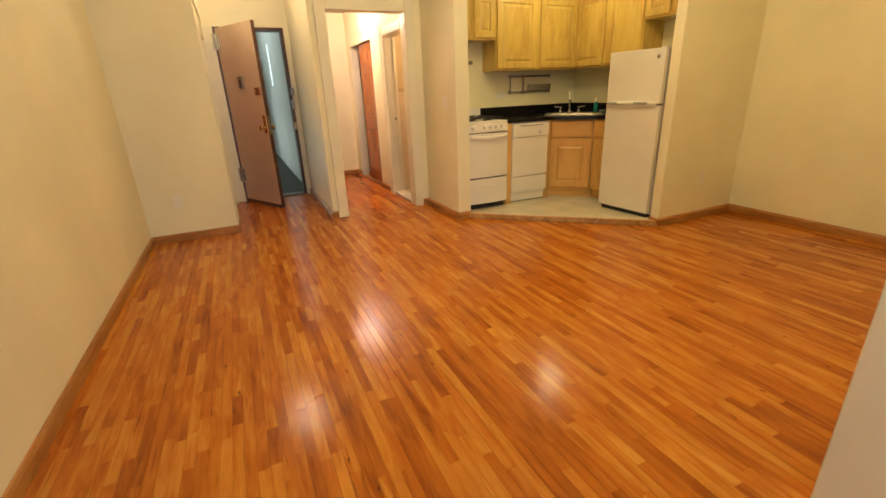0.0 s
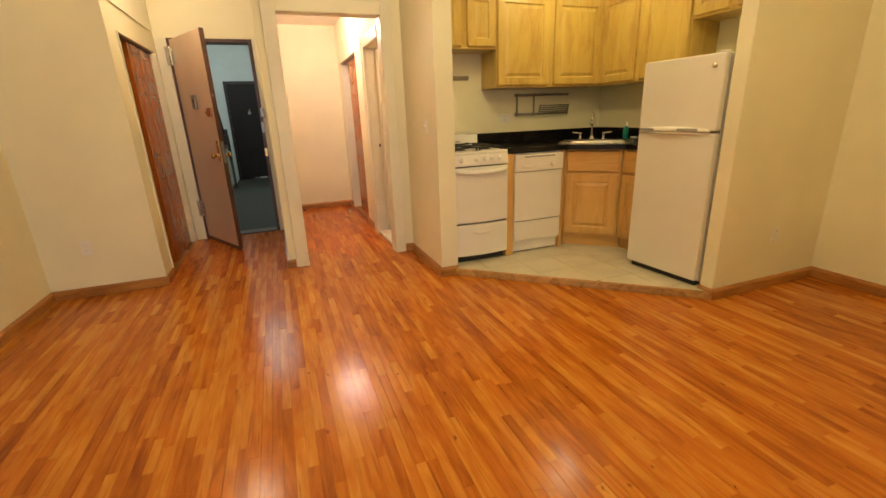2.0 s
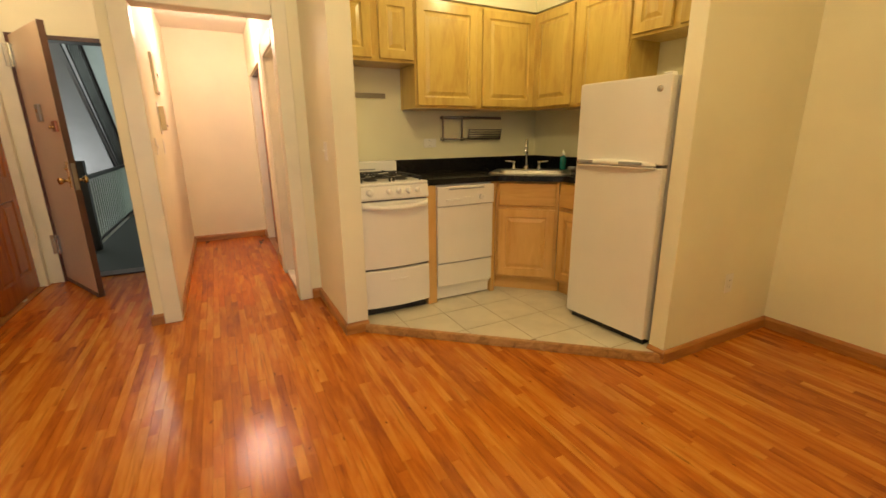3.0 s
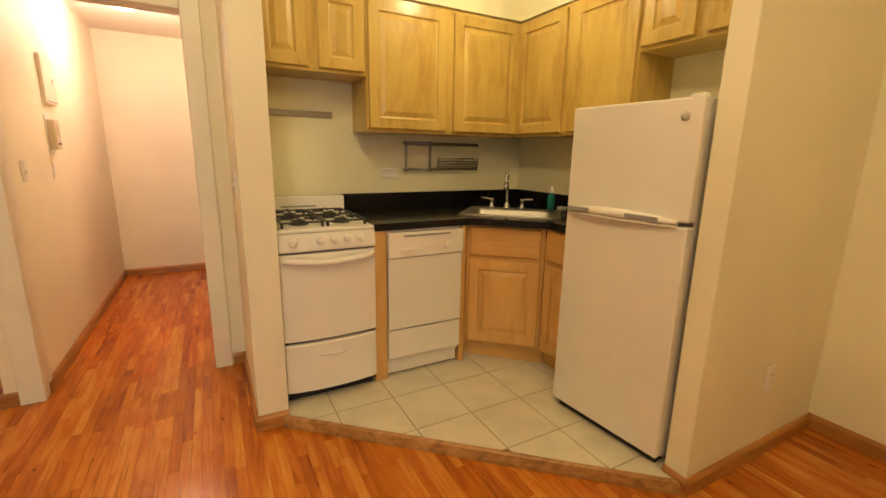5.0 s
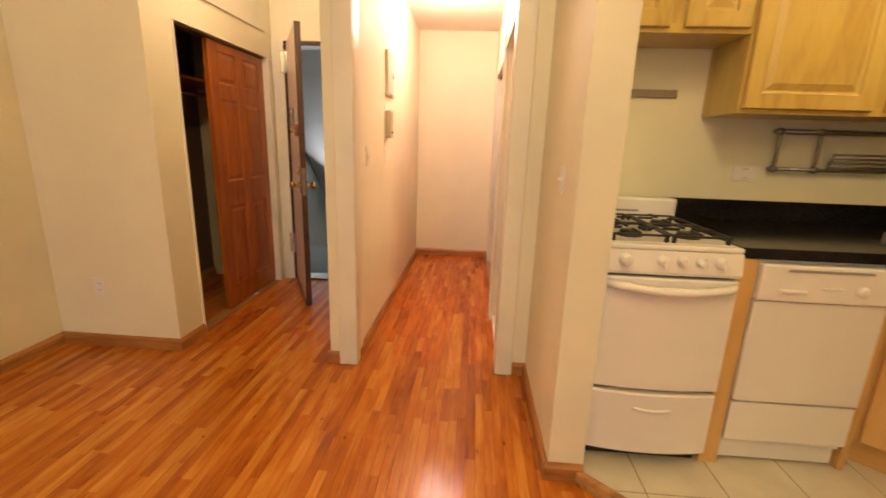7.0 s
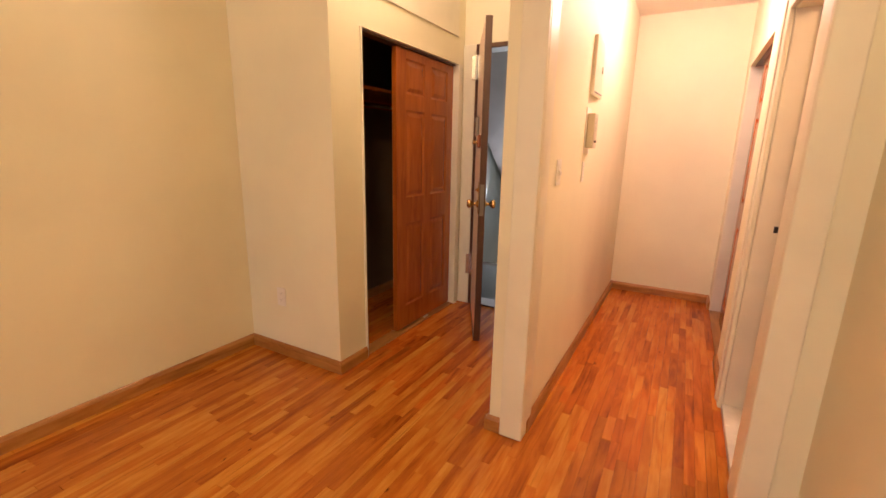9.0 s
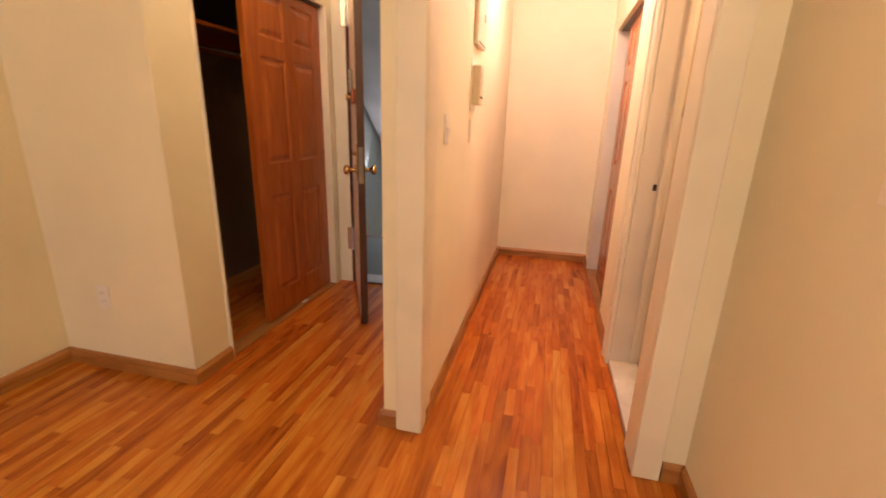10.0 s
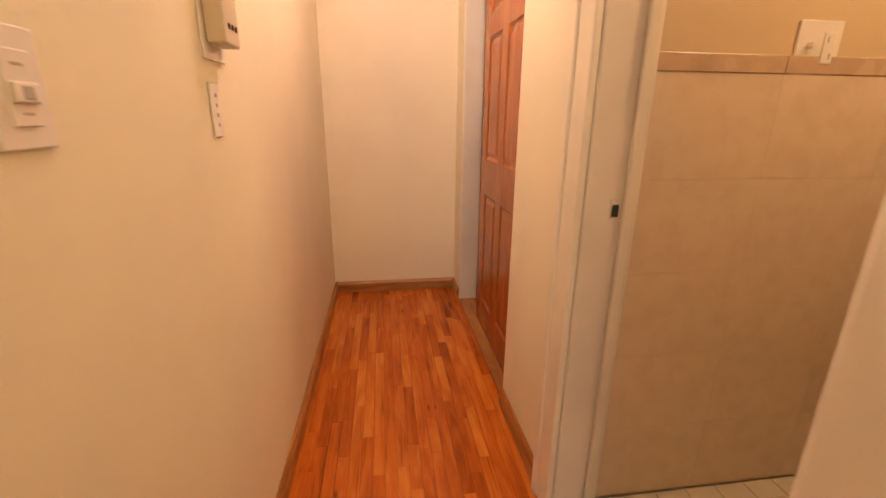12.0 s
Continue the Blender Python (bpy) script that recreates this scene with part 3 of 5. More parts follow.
SA, SB = Vector((4.138, 4.966, 0)), Vector((4.480, 4.650, 0))
sd = (SB - SA).normalized()
sn = Vector((-sd.y, sd.x, 0))
s_len = (SB - SA).length
S_ANG = math.degrees(math.atan2(sd.y, sd.x))
SINKM = Matrix.Translation((SA.x, SA.y, K_FLOOR)) @ pose(0, 0, 0, 0, 0, S_ANG)
sc = thing("sink_cabinet", "maple corner sink cabinet with a false drawer and one raised-panel door", "cabinet", SINKM, "base cabinets")
H = C_TOP - K_FLOOR
part("face_frame", box(box(box(box(box(bmesh.new(), 0, 0, 0.105, 0.035, 0.02, H), s_len - 0.035, 0, 0.105, s_len, 0.02, H), 0.035, 0, 0.105, s_len - 0.035, 0.02, 0.14), 0.035, 0, 0.64, s_len - 0.035, 0.02, 0.675), 0.035, 0, H - 0.02, s_len - 0.035, 0.02, H), MAPLE_BASE, sc)
part("body", B(0.0, 0.02, 0.105, s_len, 0.45, 0.66), MAPLE_BASE, sc)
part("toe_kick", B(-0.03, 0.045, 0, s_len + 0.03, 0.065, 0.105), MAPLE_X, sc)
part("door", cabinet_door(s_len - 0.04, 0.53, MAPLE_BASE), MAPLE_BASE, sc, m=pose(0.02, -0.001, 0.126))
bm = bmesh.new()
raised(bm, 0.02, 0.680, s_len - 0.02, H - 0.012, -0.001, [(0, 0), (0, 0.014), (0.008, 0.020), (0.012, 0.020)])
part("drawer_front", bm, MAPLE_X, sc)

fl = thing("corner_filler", "maple stile between the dishwasher and the sink cabinet", "cabinet panel", pose(4.070, 4.922, K_FLOOR))
part("panel", prism(bmesh.new(), [(0, 0.0), (0.028, 0.0), (0.066, 0.040), (0.066, 0.5), (0, 0.5)], 0, H), MAPLE_BASE, fl)

rc = thing("base_cabinet", "narrow maple base cabinet with one drawer beside the refrigerator", "cabinet", Matrix.Translation((SB.x + 0.002, SB.y - 0.004, K_FLOOR)) @ EAST, "base cabinets")
rw = 0.345
part("body", B(0, 0.02, 0.105, rw, 0.515, H), MAPLE_BASE, rc)
part("face_frame", box(box(box(box(bmesh.new(), 0, 0, 0.105, 0.04, 0.02, H), rw - 0.04, 0, 0.105, rw, 0.02, H), 0.04, 0, 0.105, rw - 0.04, 0.02, 0.14), 0.04, 0, 0.64, rw - 0.04, 0.02, 0.675), MAPLE_BASE, rc)
part("toe_kick", B(-0.02, 0.06, 0, rw, 0.08, 0.105), MAPLE_X, rc)
part("door", cabinet_door(rw - 0.05, 0.53, MAPLE_BASE), MAPLE_BASE, rc, m=pose(0.025, -0.001, 0.126))
bm = bmesh.new()
raised(bm, 0.025, 0.680, rw - 0.025, H - 0.012, -0.001, [(0, 0), (0, 0.014), (0.008, 0.020), (0.012, 0.020)])
part("drawer_front", bm, MAPLE_X, rc)

# worktop with a sink hole
SF = 0.055
S_W, S_D = 0.62, 0.44
mid = (SA + SB) / 2


def on_sink(u, v, z=0.0):
    return mid + sd * u + sn * v + Vector((0, 0, z))


top = thing("worktop", "polished black granite worktop with a low backsplash", "worktop", pose(0, 0, 0))
outer = [(3.522, 4.902), (4.118, 4.902), (4.452, 4.592), (4.452, 4.288), (K_RIGHT - 0.001, 4.288), (K_RIGHT - 0.001, K_BACK - 0.001), (3.522, K_BACK - 0.001)]
inner = [on_sink(u, v)[:2] for u, v in ((-S_W / 2 + 0.04, SF + 0.035), (S_W / 2 - 0.04, SF + 0.035), (S_W / 2 - 0.04, SF + S_D - 0.09), (-S_W / 2 + 0.04, SF + S_D - 0.09))]
bm = bmesh.new()
for z in (C_TOP + 0.001, C_TOP + 0.041):
    edges = []
    for loop in (outer, inner):
        vs = [bm.verts.new((x, y, z)) for x, y in loop]
        edges += [bm.edges.new((vs[i], vs[(i + 1) % len(vs)])) for i in range(len(vs))]
    bmesh.ops.triangle_fill(bm, edges=edges, use_beauty=True)
for loop in (outer, inner):
    n = len(loop)
    for i in range(n):
        p, q = loop[i], loop[(i + 1) % n]
        bm.faces.new([bm.verts.new((*p, C_TOP + 0.001)), bm.verts.new((*q, C_TOP + 0.001)), bm.verts.new((*q, C_TOP + 0.041)), bm.verts.new((*p, C_TOP + 0.041))])
bmesh.ops.remove_doubles(bm, verts=bm.verts, dist=0.0005)
part("slab", bm, GRANITE, top)
W_TOP = C_TOP + 0.041
part("backsplash", box(box(bmesh.new(), 3.522, K_BACK - 0.022, W_TOP + 0.0005, K_RIGHT - 0.001, K_BACK - 0.001, W_TOP + 0.102, bevel=0.002), K_RIGHT - 0.023, 4.288, W_TOP + 0.0005, K_RIGHT - 0.001, K_BACK - 0.0225, W_TOP + 0.102, bevel=0.002), GRANITE, top)

sink = thing("sink", "brushed steel drop-in corner sink set in the black worktop", "sink", Matrix.Translation((mid.x, mid.y, W_TOP)) @ pose(0, 0, 0, 0, 0, S_ANG))
bm = bmesh.new()
rings = []


def rrect(x0, y0, x1, y1, r, z, k=5):
    pts = []
    for cx, cy, a0 in ((x1 - r, y1 - r, 0), (x0 + r, y1 - r, 90), (x0 + r, y0 + r, 180), (x1 - r, y0 + r, 270)):
        for i in range(k + 1):
            a = radians(a0 + 90 * i / k)
            pts.append((cx + r * math.cos(a), cy + r * math.sin(a), z))
    return pts


hx = S_W / 2
for x0, y0, x1, y1, r, z in ((-hx, SF, hx, SF + S_D, 0.05, 0.001), (-hx, SF, hx, SF + S_D, 0.05, 0.005), (-hx + 0.008, SF + 0.008, hx - 0.008, SF + S_D - 0.008, 0.045, 0.009),
                             (-hx + 0.045, SF + 0.04, hx - 0.045, SF + S_D - 0.095, 0.05, 0.007), (-hx + 0.055, SF + 0.05, hx - 0.055, SF + S_D - 0.105, 0.045, -0.01),
                             (-hx + 0.07, SF + 0.065, hx - 0.07, SF + S_D - 0.12, 0.05, -0.155), (-hx + 0.10, SF + 0.095, hx - 0.10, SF + S_D - 0.15, 0.04, -0.17)):
    rings.append([bm.verts.new(p) for p in rrect(x0, y0, x1, y1, r, z)])
for p, q in zip(rings, rings[1:]):
    for i in range(len(p)):
        bm.faces.new((p[i], p[(i + 1) % len(p)], q[(i + 1) % len(p)], q[i]))
bm.faces.new(rings[-1])
part("basin", bm, SINK_STEEL, sink, smooth=True)
part("drain", lathe(bmesh.new(), (0, SF + 0.18, -0.1695), [(0.04, 0), (0.042, 0.003), (0.03, 0.002), (0.028, 0.0)]), CHROME, sink, smooth=True)
FV = SF + S_D - 0.048
faucet = thing("faucet", "tall chrome gooseneck faucet with two lever taps behind the sink", "faucet", Matrix.Translation(on_sink(-0.05, FV, W_TOP + 0.009)) @ pose(0, 0, 0, 0, 0, S_ANG))
part("base_plate", lathe(bmesh.new(), (0, 0, 0), [(0.028, 0), (0.028, 0.006), (0.018, 0.014), (0.014, 0.03), (0.011, 0.035)]), CHROME, faucet, smooth=True)
pts = [(0, 0, 0.02), (0, 0, 0.19)] + [(0, -0.055 + 0.055 * math.cos(a), 0.19 + 0.055 * math.sin(a)) for a in [math.pi * k / 9 for k in range(1, 10)]] + [(0, -0.112, 0.165)]
part("spout", tube(bmesh.new(), pts, 0.010), CHROME, faucet, smooth=True)
part("aerator", rod(bmesh.new(), (0, -0.112, 0.172), (0, -0.113, 0.135), 0.014), CHROME, faucet, smooth=True)
for s in (-1, 1):
    bm = lathe(bmesh.new(), (s * 0.105, 0, 0), [(0.022, 0), (0.022, 0.006), (0.013, 0.014), (0.012, 0.052), (0.016, 0.056), (0.014, 0.066)])
    part("tap_post", bm, CHROME, faucet, smooth=True)
    part("tap_lever", tube(bmesh.new(), [(s * 0.105, 0, 0.058), (s * 0.13, -0.008, 0.064), (s * 0.175, -0.018, 0.068)], 0.0065), CHROME, faucet, smooth=True)

soap = thing("soap_bottle", "teal dish soap bottle with a clear cap beside the sink", "bottle", Matrix.Translation(on_sink(0.245, FV + 0.02, W_TOP + 0.009)))
part("bottle", lathe(bmesh.new(), (0, 0, 0), [(0.020, 0), (0.024, 0.006), (0.024, 0.085), (0.018, 0.105), (0.011, 0.115)]), SOAP, soap, smooth=True)
part("cap", lathe(bmesh.new(), (0, 0, 0.115), [(0.013, 0), (0.013, 0.018), (0.007, 0.024), (0.006, 0.042)]), PLASTIC, soap, smooth=True)
dish = thing("sponge_dish", "small dark dish behind the sink", "dish", Matrix.Translation(on_sink(0.32, FV + 0.03, W_TOP + 0.001)))
part("dish", lathe(bmesh.new(), (0, 0, 0), [(0.03, 0), (0.036, 0.03), (0.033, 0.03), (0.026, 0.006)]), GREY_PL, dish, smooth=True)

# dishwasher
dw = thing("dishwasher", "white built-in dishwasher with a dial and lower access panel", "dishwasher", pose(3.596, 4.900, K_FLOOR))
W = 0.470
part("body", B(0.004, 0.03, 0.09, W - 0.004, 0.60, H - 0.004), ENAMEL, dw)
part("door_panel", B(0.003, 0.0, 0.298, W - 0.003, 0.030, 0.714, bevel=0.004), ENAMEL, dw)
part("control_panel", B(0.001, -0.012, 0.718, W - 0.001, 0.030, 0.856, bevel=0.006), ENAMEL, dw)
part("top_vent", B(0.09, -0.0155, 0.832, W - 0.09, -0.011, 0.842, bevel=0.001), GREY_PL, dw)
part("latch_handle", B(0.07, -0.024, 0.753, 0.165, -0.011, 0.767, bevel=0.004), PLASTIC, dw)
part("dial", lathe(bmesh.new(), (W - 0.115, -0.012, 0.770), [(0.020, 0), (0.020, 0.005), (0.016, 0.012), (0.0145, 0.014)], "y"), PLASTIC, dw, smooth=True)
for k in range(3):
    part("button", B(W - 0.25 + k * 0.028, -0.015, 0.770, W - 0.234 + k * 0.028, -0.011, 0.778, bevel=0.001), PLASTIC, dw)
part("lower_panel", B(0.003, 0.006, 0.118, W - 0.003, 0.030, 0.288, bevel=0.003), ENAMEL, dw)
part("toe_kick", B(0.01, 0.045, 0.012, W - 0.008, 0.062, 0.116), PLASTIC, dw)
part("foot", rod(bmesh.new(), (W - 0.022, 0.075, 0.001), (W - 0.022, 0.075, 0.090), 0.010), BLACK, dw)

# stove
st = thing("stove", "white apartment gas stove with five knobs and black cast-iron grates", "stove", pose(3.036, 4.876, K_FLOOR))
W = 0.478
part("body", B(0.002, 0.035, 0.06, W - 0.002, 0.60, 0.893, bevel=0.003), ENAMEL, st)
part("cooktop", B(0.0, -0.005, 0.893, W, 0.56, 0.912, bevel=0.007), ENAMEL, st)
bm = bmesh.new()
prof = [(0.03, 0.803), (-0.012, 0.803), (-0.018, 0.815), (-0.006, 0.892), (0.03, 0.892)]
ra = [bm.verts.new((0.002, y, z)) for y, z in prof]
rb = [bm.verts.new((W - 0.002, y, z)) for y, z in prof]
for i in range(5):
    bm.faces.new((ra[i], ra[(i + 1) % 5], rb[(i + 1) % 5], rb[i]))
bm.faces.new(ra)
bm.faces.new(rb[::-1])
part("control_panel", bm, ENAMEL, st)
for x in (0.066, 0.196, 0.266, 0.332, 0.398):
    r = 0.024 if x < 0.1 else 0.020
    k = part("knob", lathe(bmesh.new(), (x, -0.013, 0.856), [(r, 0), (r, 0.006), (r * 0.8, 0.012), (r * 0.72, 0.026), (r * 0.5, 0.029)], "y"), PLASTIC, st, smooth=True)
    part("grip", B(x - 0.004, -0.046, 0.839, x + 0.004, -0.036, 0.873, bevel=0.002), PLASTIC, k)
# black strip for the shade between control panel and oven door
part("gap_shadow_strip", B(0.006, 0.012, 0.793, W - 0.006, 0.034, 0.802), BLACK, st)


def bowed(bm, x0, x1, z0, z1, y, bulge, back, n=14):
    """A panel whose front bows out in plan, with an eased top and bottom edge."""
    rows = []
    for z, inset in ((z0, 0.006), (z0 + 0.006, 0.0), (z1 - 0.006, 0.0), (z1, 0.006)):
        rows.append([bm.verts.new((x0 + (x1 - x0) * i / n, y - bulge * math.sin(math.pi * i / n) ** 0.75 + inset, z)) for i in range(n + 1)])
    for p, q in zip(rows, rows[1:]):
        for i in range(n):
            bm.faces.new((p[i], p[i + 1], q[i + 1], q[i]))
    lo = [bm.verts.new((x1, back, z0)), bm.verts.new((x0, back, z0))]
    hi = [bm.verts.new((x1, back, z1)), bm.verts.new((x0, back, z1))]
    bm.faces.new(rows[0][::-1] + lo[::-1])
    bm.faces.new(rows[-1] + hi)
    bm.faces.new((lo[0], lo[1], hi[1], hi[0]))
    bm.faces.new([r[0] for r in rows] + [hi[1], lo[1]])
    bm.faces.new([r[-1] for r in rows][::-1] + [lo[0], hi[0]])
    return bm


part("oven_door", bowed(bmesh.new(), 0.002, W - 0.002, 0.343, 0.792, -0.006, 0.018, 0.034), ENAMEL, st)
bm = bmesh.new()
hp = [(0.015 + (W - 0.03) * k / 16, -0.020 - 0.042 * math.sin(math.pi * k / 16) ** 0.6, 0.768 - 0.014 * math.sin(math.pi * k / 16)) for k in range(17)]
rr = []
for x, y, z in hp:
    rr.append([bm.verts.new((x, y + a, z + b)) for a, b in ((-0.008, -0.014), (-0.010, 0.0), (-0.006, 0.014), (0.006, 0.016), (0.010, -0.012))])
for p, q in zip(rr, rr[1:]):
    for i in range(5):
        bm.faces.new((p[i], p[(i + 1) % 5], q[(i + 1) % 5], q[i]))
bm.faces.new(rr[0])
bm.faces.new(rr[-1][::-1])
part("oven_handle", bm, PLASTIC, st, smooth=True)
for x in (0.012, W - 0.032):
    part("handle_mount", B(x, -0.024, 0.754, x + 0.02, -0.007, 0.782, bevel=0.003), PLASTIC, st)
# shade of the gap above the drawer, drawn as a black strip
part("drawer_gap_shade", B(0.006, 0.010, 0.330, W - 0.006, 0.034, 0.3425), BLACK, st)
part("drawer", bowed(bmesh.new(), 0.003, W - 0.003, 0.066, 0.329, -0.006, 0.026, 0.034), ENAMEL, st)
pull = bmesh.new()
pp = [(0.165 + 0.14 * k / 10, -0.034 - 0.006 * math.sin(math.pi * k / 10), 0.268 - 0.006 * math.sin(math.pi * k / 10)) for k in range(11)]
tube(pull, pp, 0.006, 8)
part("drawer_handle", pull, PLASTIC, st, smooth=True)
# black block in place of the shade under the stove
part("base_gap_shade", B(0.01, 0.05, 0.0, W - 0.01, 0.58, 0.0595), BLACK, st)
part("backguard", B(0.0, 0.560, 0.893, W, 0.635, 1.018, bevel=0.010), ENAMEL, st)
part("backguard_vent", B(0.10, 0.557, 0.952, 0.30, 0.5605, 0.962), GREY_PL, st)
part("burner_well", B(0.02, 0.03, 0.9121, W - 0.02, 0.54, 0.9145, bevel=0.001), ENAMEL, st)
for bx in (0.125, 0.343):
    for by in (0.15, 0.41):
        bn = part("burner", lathe(bmesh.new(), (bx, by, 0.9146), [(0.05, 0), (0.046, 0.006), (0.036, 0.010), (0.036, 0.018), (0.030, 0.022)]), IRON, st, smooth=True)
        gr = bmesh.new()
        z = 0.944
        for s in (-1, 1):
            box(gr, bx - 0.105, by + s * 0.118 - 0.005, z - 0.008, bx + 0.105, by + s * 0.118 + 0.005, z, bevel=0.002)
            box(gr, bx + s * 0.100 - 0.005, by - 0.113, z - 0.008, bx + s * 0.100 + 0.005, by + 0.113, z, bevel=0.002)
            box(gr, bx - 0.005, by + (0.03 if s > 0 else -0.113), z - 0.004, bx + 0.005, by + (0.113 if s > 0 else -0.03), z + 0.006, bevel=0.002)
            box(gr, bx + (0.03 if s > 0 else -0.095), by - 0.005, z - 0.004, bx + (0.095 if s > 0 else -0.03), by + 0.005, z + 0.006, bevel=0.002)
            for u in (-1, 1):
                box(gr, bx + s * 0.096 - 0.006, by + u * 0.112 - 0.006, 0.9146, bx + s * 0.096 + 0.006, by + u * 0.112 + 0.006, z - 0.004)
        part("grate", gr, IRON, st)

# refrigerator, standing a little turned
F_ANG = math.degrees(math.atan2(3.714 - 4.288, 4.318 - 4.272))
fr = thing("refrigerator", "white top-freezer refrigerator with moulded handles between maple cabinets and the wall", "refrigerator", Matrix.Translation((4.272, 4.288, K_FLOOR)) @ pose(0, 0, 0, 0, 0, F_ANG))
W = 0.572
part("body", B(0.004, 0.065, 0.025, W - 0.004, 0.62, 1.487, bevel=0.006), FRIDGE, fr)
part("gasket", B(0.012, 0.052, 0.05, W - 0.012, 0.0649, 1.480), GREY_PL, fr)
part("freezer_door", B(0.0, 0.0, 1.040, W, 0.052, 1.490, bevel=0.008), FRIDGE, fr)
part("main_door", B(0.0, 0.0, 0.045, W, 0.052, 1.024, bevel=0.008), FRIDGE, fr)
for i, (z, up) in enumerate(((1.032, 1), (1.028, -1))):
    bm = bmesh.new()
    rr = []
    for k in range(17):
        u = k / 16
        x = 0.012 + (W - 0.05) * u
        hgt = (0.012 + 0.020 * math.sin(math.pi * u) ** 0.7) if up > 0 else 0.010
        depth = 0.008 + 0.024 * math.sin(math.pi * u) ** 0.5
        rr.append([bm.verts.new(p) for p in ((x, 0.004, z), (x, -depth, z), (x, -depth - 0.004, z + up * hgt * 0.5), (x, -depth * 0.7, z + up * hgt), (x, 0.004, z + up * hgt))])
    for p, q in zip(rr, rr[1:]):
        for j in range(5):
            bm.faces.new((p[j], p[(j + 1) % 5], q[(j + 1) % 5], q[j]))
    bm.faces.new(rr[0])
    bm.faces.new(rr[-1][::-1])
    part("handle", bm, PLASTIC, fr, smooth=True)
for x0, x1 in ((0.035, 0.15), (0.33, 0.47)):
    part("handle_grip", B(x0, -0.036, 1.036, x1, -0.024, 1.054, bevel=0.003), GREY_PL, fr)
part("badge", lathe(bmesh.new(), (W - 0.060, 0.0, 1.424), [(0.017, 0), (0.017, 0.003), (0.013, 0.004)], "y"), STEEL, fr, smooth=True)
part("hinge_cap", B(W - 0.060, 0.012, 1.4905, W - 0.012, 0.060, 1.502, bevel=0.004), PLASTIC, fr)
part("toe_grille", B(0.02, 0.04, 0.0, W - 0.02, 0.10, 0.040), BLACK, fr)

app = thing("countertop_appliance", "white boxy appliance standing on the worktop beside the refrigerator", "appliance", pose(4.475, 4.300, W_TOP + 0.001))
part("housing", B(0, 0, 0, 0.24, 0.195, 0.28, bevel=0.015), PLASTIC, app)

# rail rack on the kitchen wall
rk = thing("wall_rack", "steel rail rack with a small shelf hanging on the kitchen wall", "rack", pose(3.972, K_BACK, 1.222))
part("top_rail", rod(bmesh.new(), (-0.01, -0.035, 0.174), (0.585, -0.035, 0.174), 0.012), RACK_STEEL, rk, smooth=True)
part("bottom_rail", rod(bmesh.new(), (0.0, -0.035, 0.0), (0.585, -0.035, 0.0), 0.009), RACK_STEEL, rk, smooth=True)
for x in (0.005, 0.19):
    part("bracket", tube(bmesh.new(), [(x, -0.001, 0.174), (x, -0.035, 0.174), (x, -0.042, 0.15), (x, -0.042, 0.03), (x, -0.035, 0.0), (x, -0.001, 0.0)], 0.0085, 10), RACK_STEEL, rk, smooth=True)
    for z in (0.0, 0.174):
        part("clamp", lathe(bmesh.new(), (x, -0.052, z), [(0.010, 0), (0.016, 0.006), (0.016, 0.026), (0.012, 0.032)], "+y", 14), RACK_STEEL, rk, smooth=True)
part("bracket", rod(bmesh.new(), (0.53, -0.001, 0.174), (0.53, -0.035, 0.174), 0.006), RACK_STEEL, rk, smooth=True)
for k in range(4):
    part("shelf_wire", rod(bmesh.new(), (0.242, -0.050 - 0.004 * k, 0.018 + 0.019 * k), (0.583, -0.050 - 0.004 * k, 0.018 + 0.019 * k), 0.005, seg=8), RACK_STEEL, rk, smooth=True)
for x in (0.250, 0.575):
    part("shelf_arm", rod(bmesh.new(), (x, -0.040, 0.002), (x, -0.066, 0.082), 0.005, seg=8), RACK_STEEL, rk, smooth=True)

bar = thing("metal_strip", "plain grey metal strip screwed to the wall above the stove", "metal strip", pose(3.035, K_BACK, 1.535))
part("strip", B(0, -0.012, 0, 0.455, -0.001, 0.036, bevel=0.002), RACK_STEEL, bar)


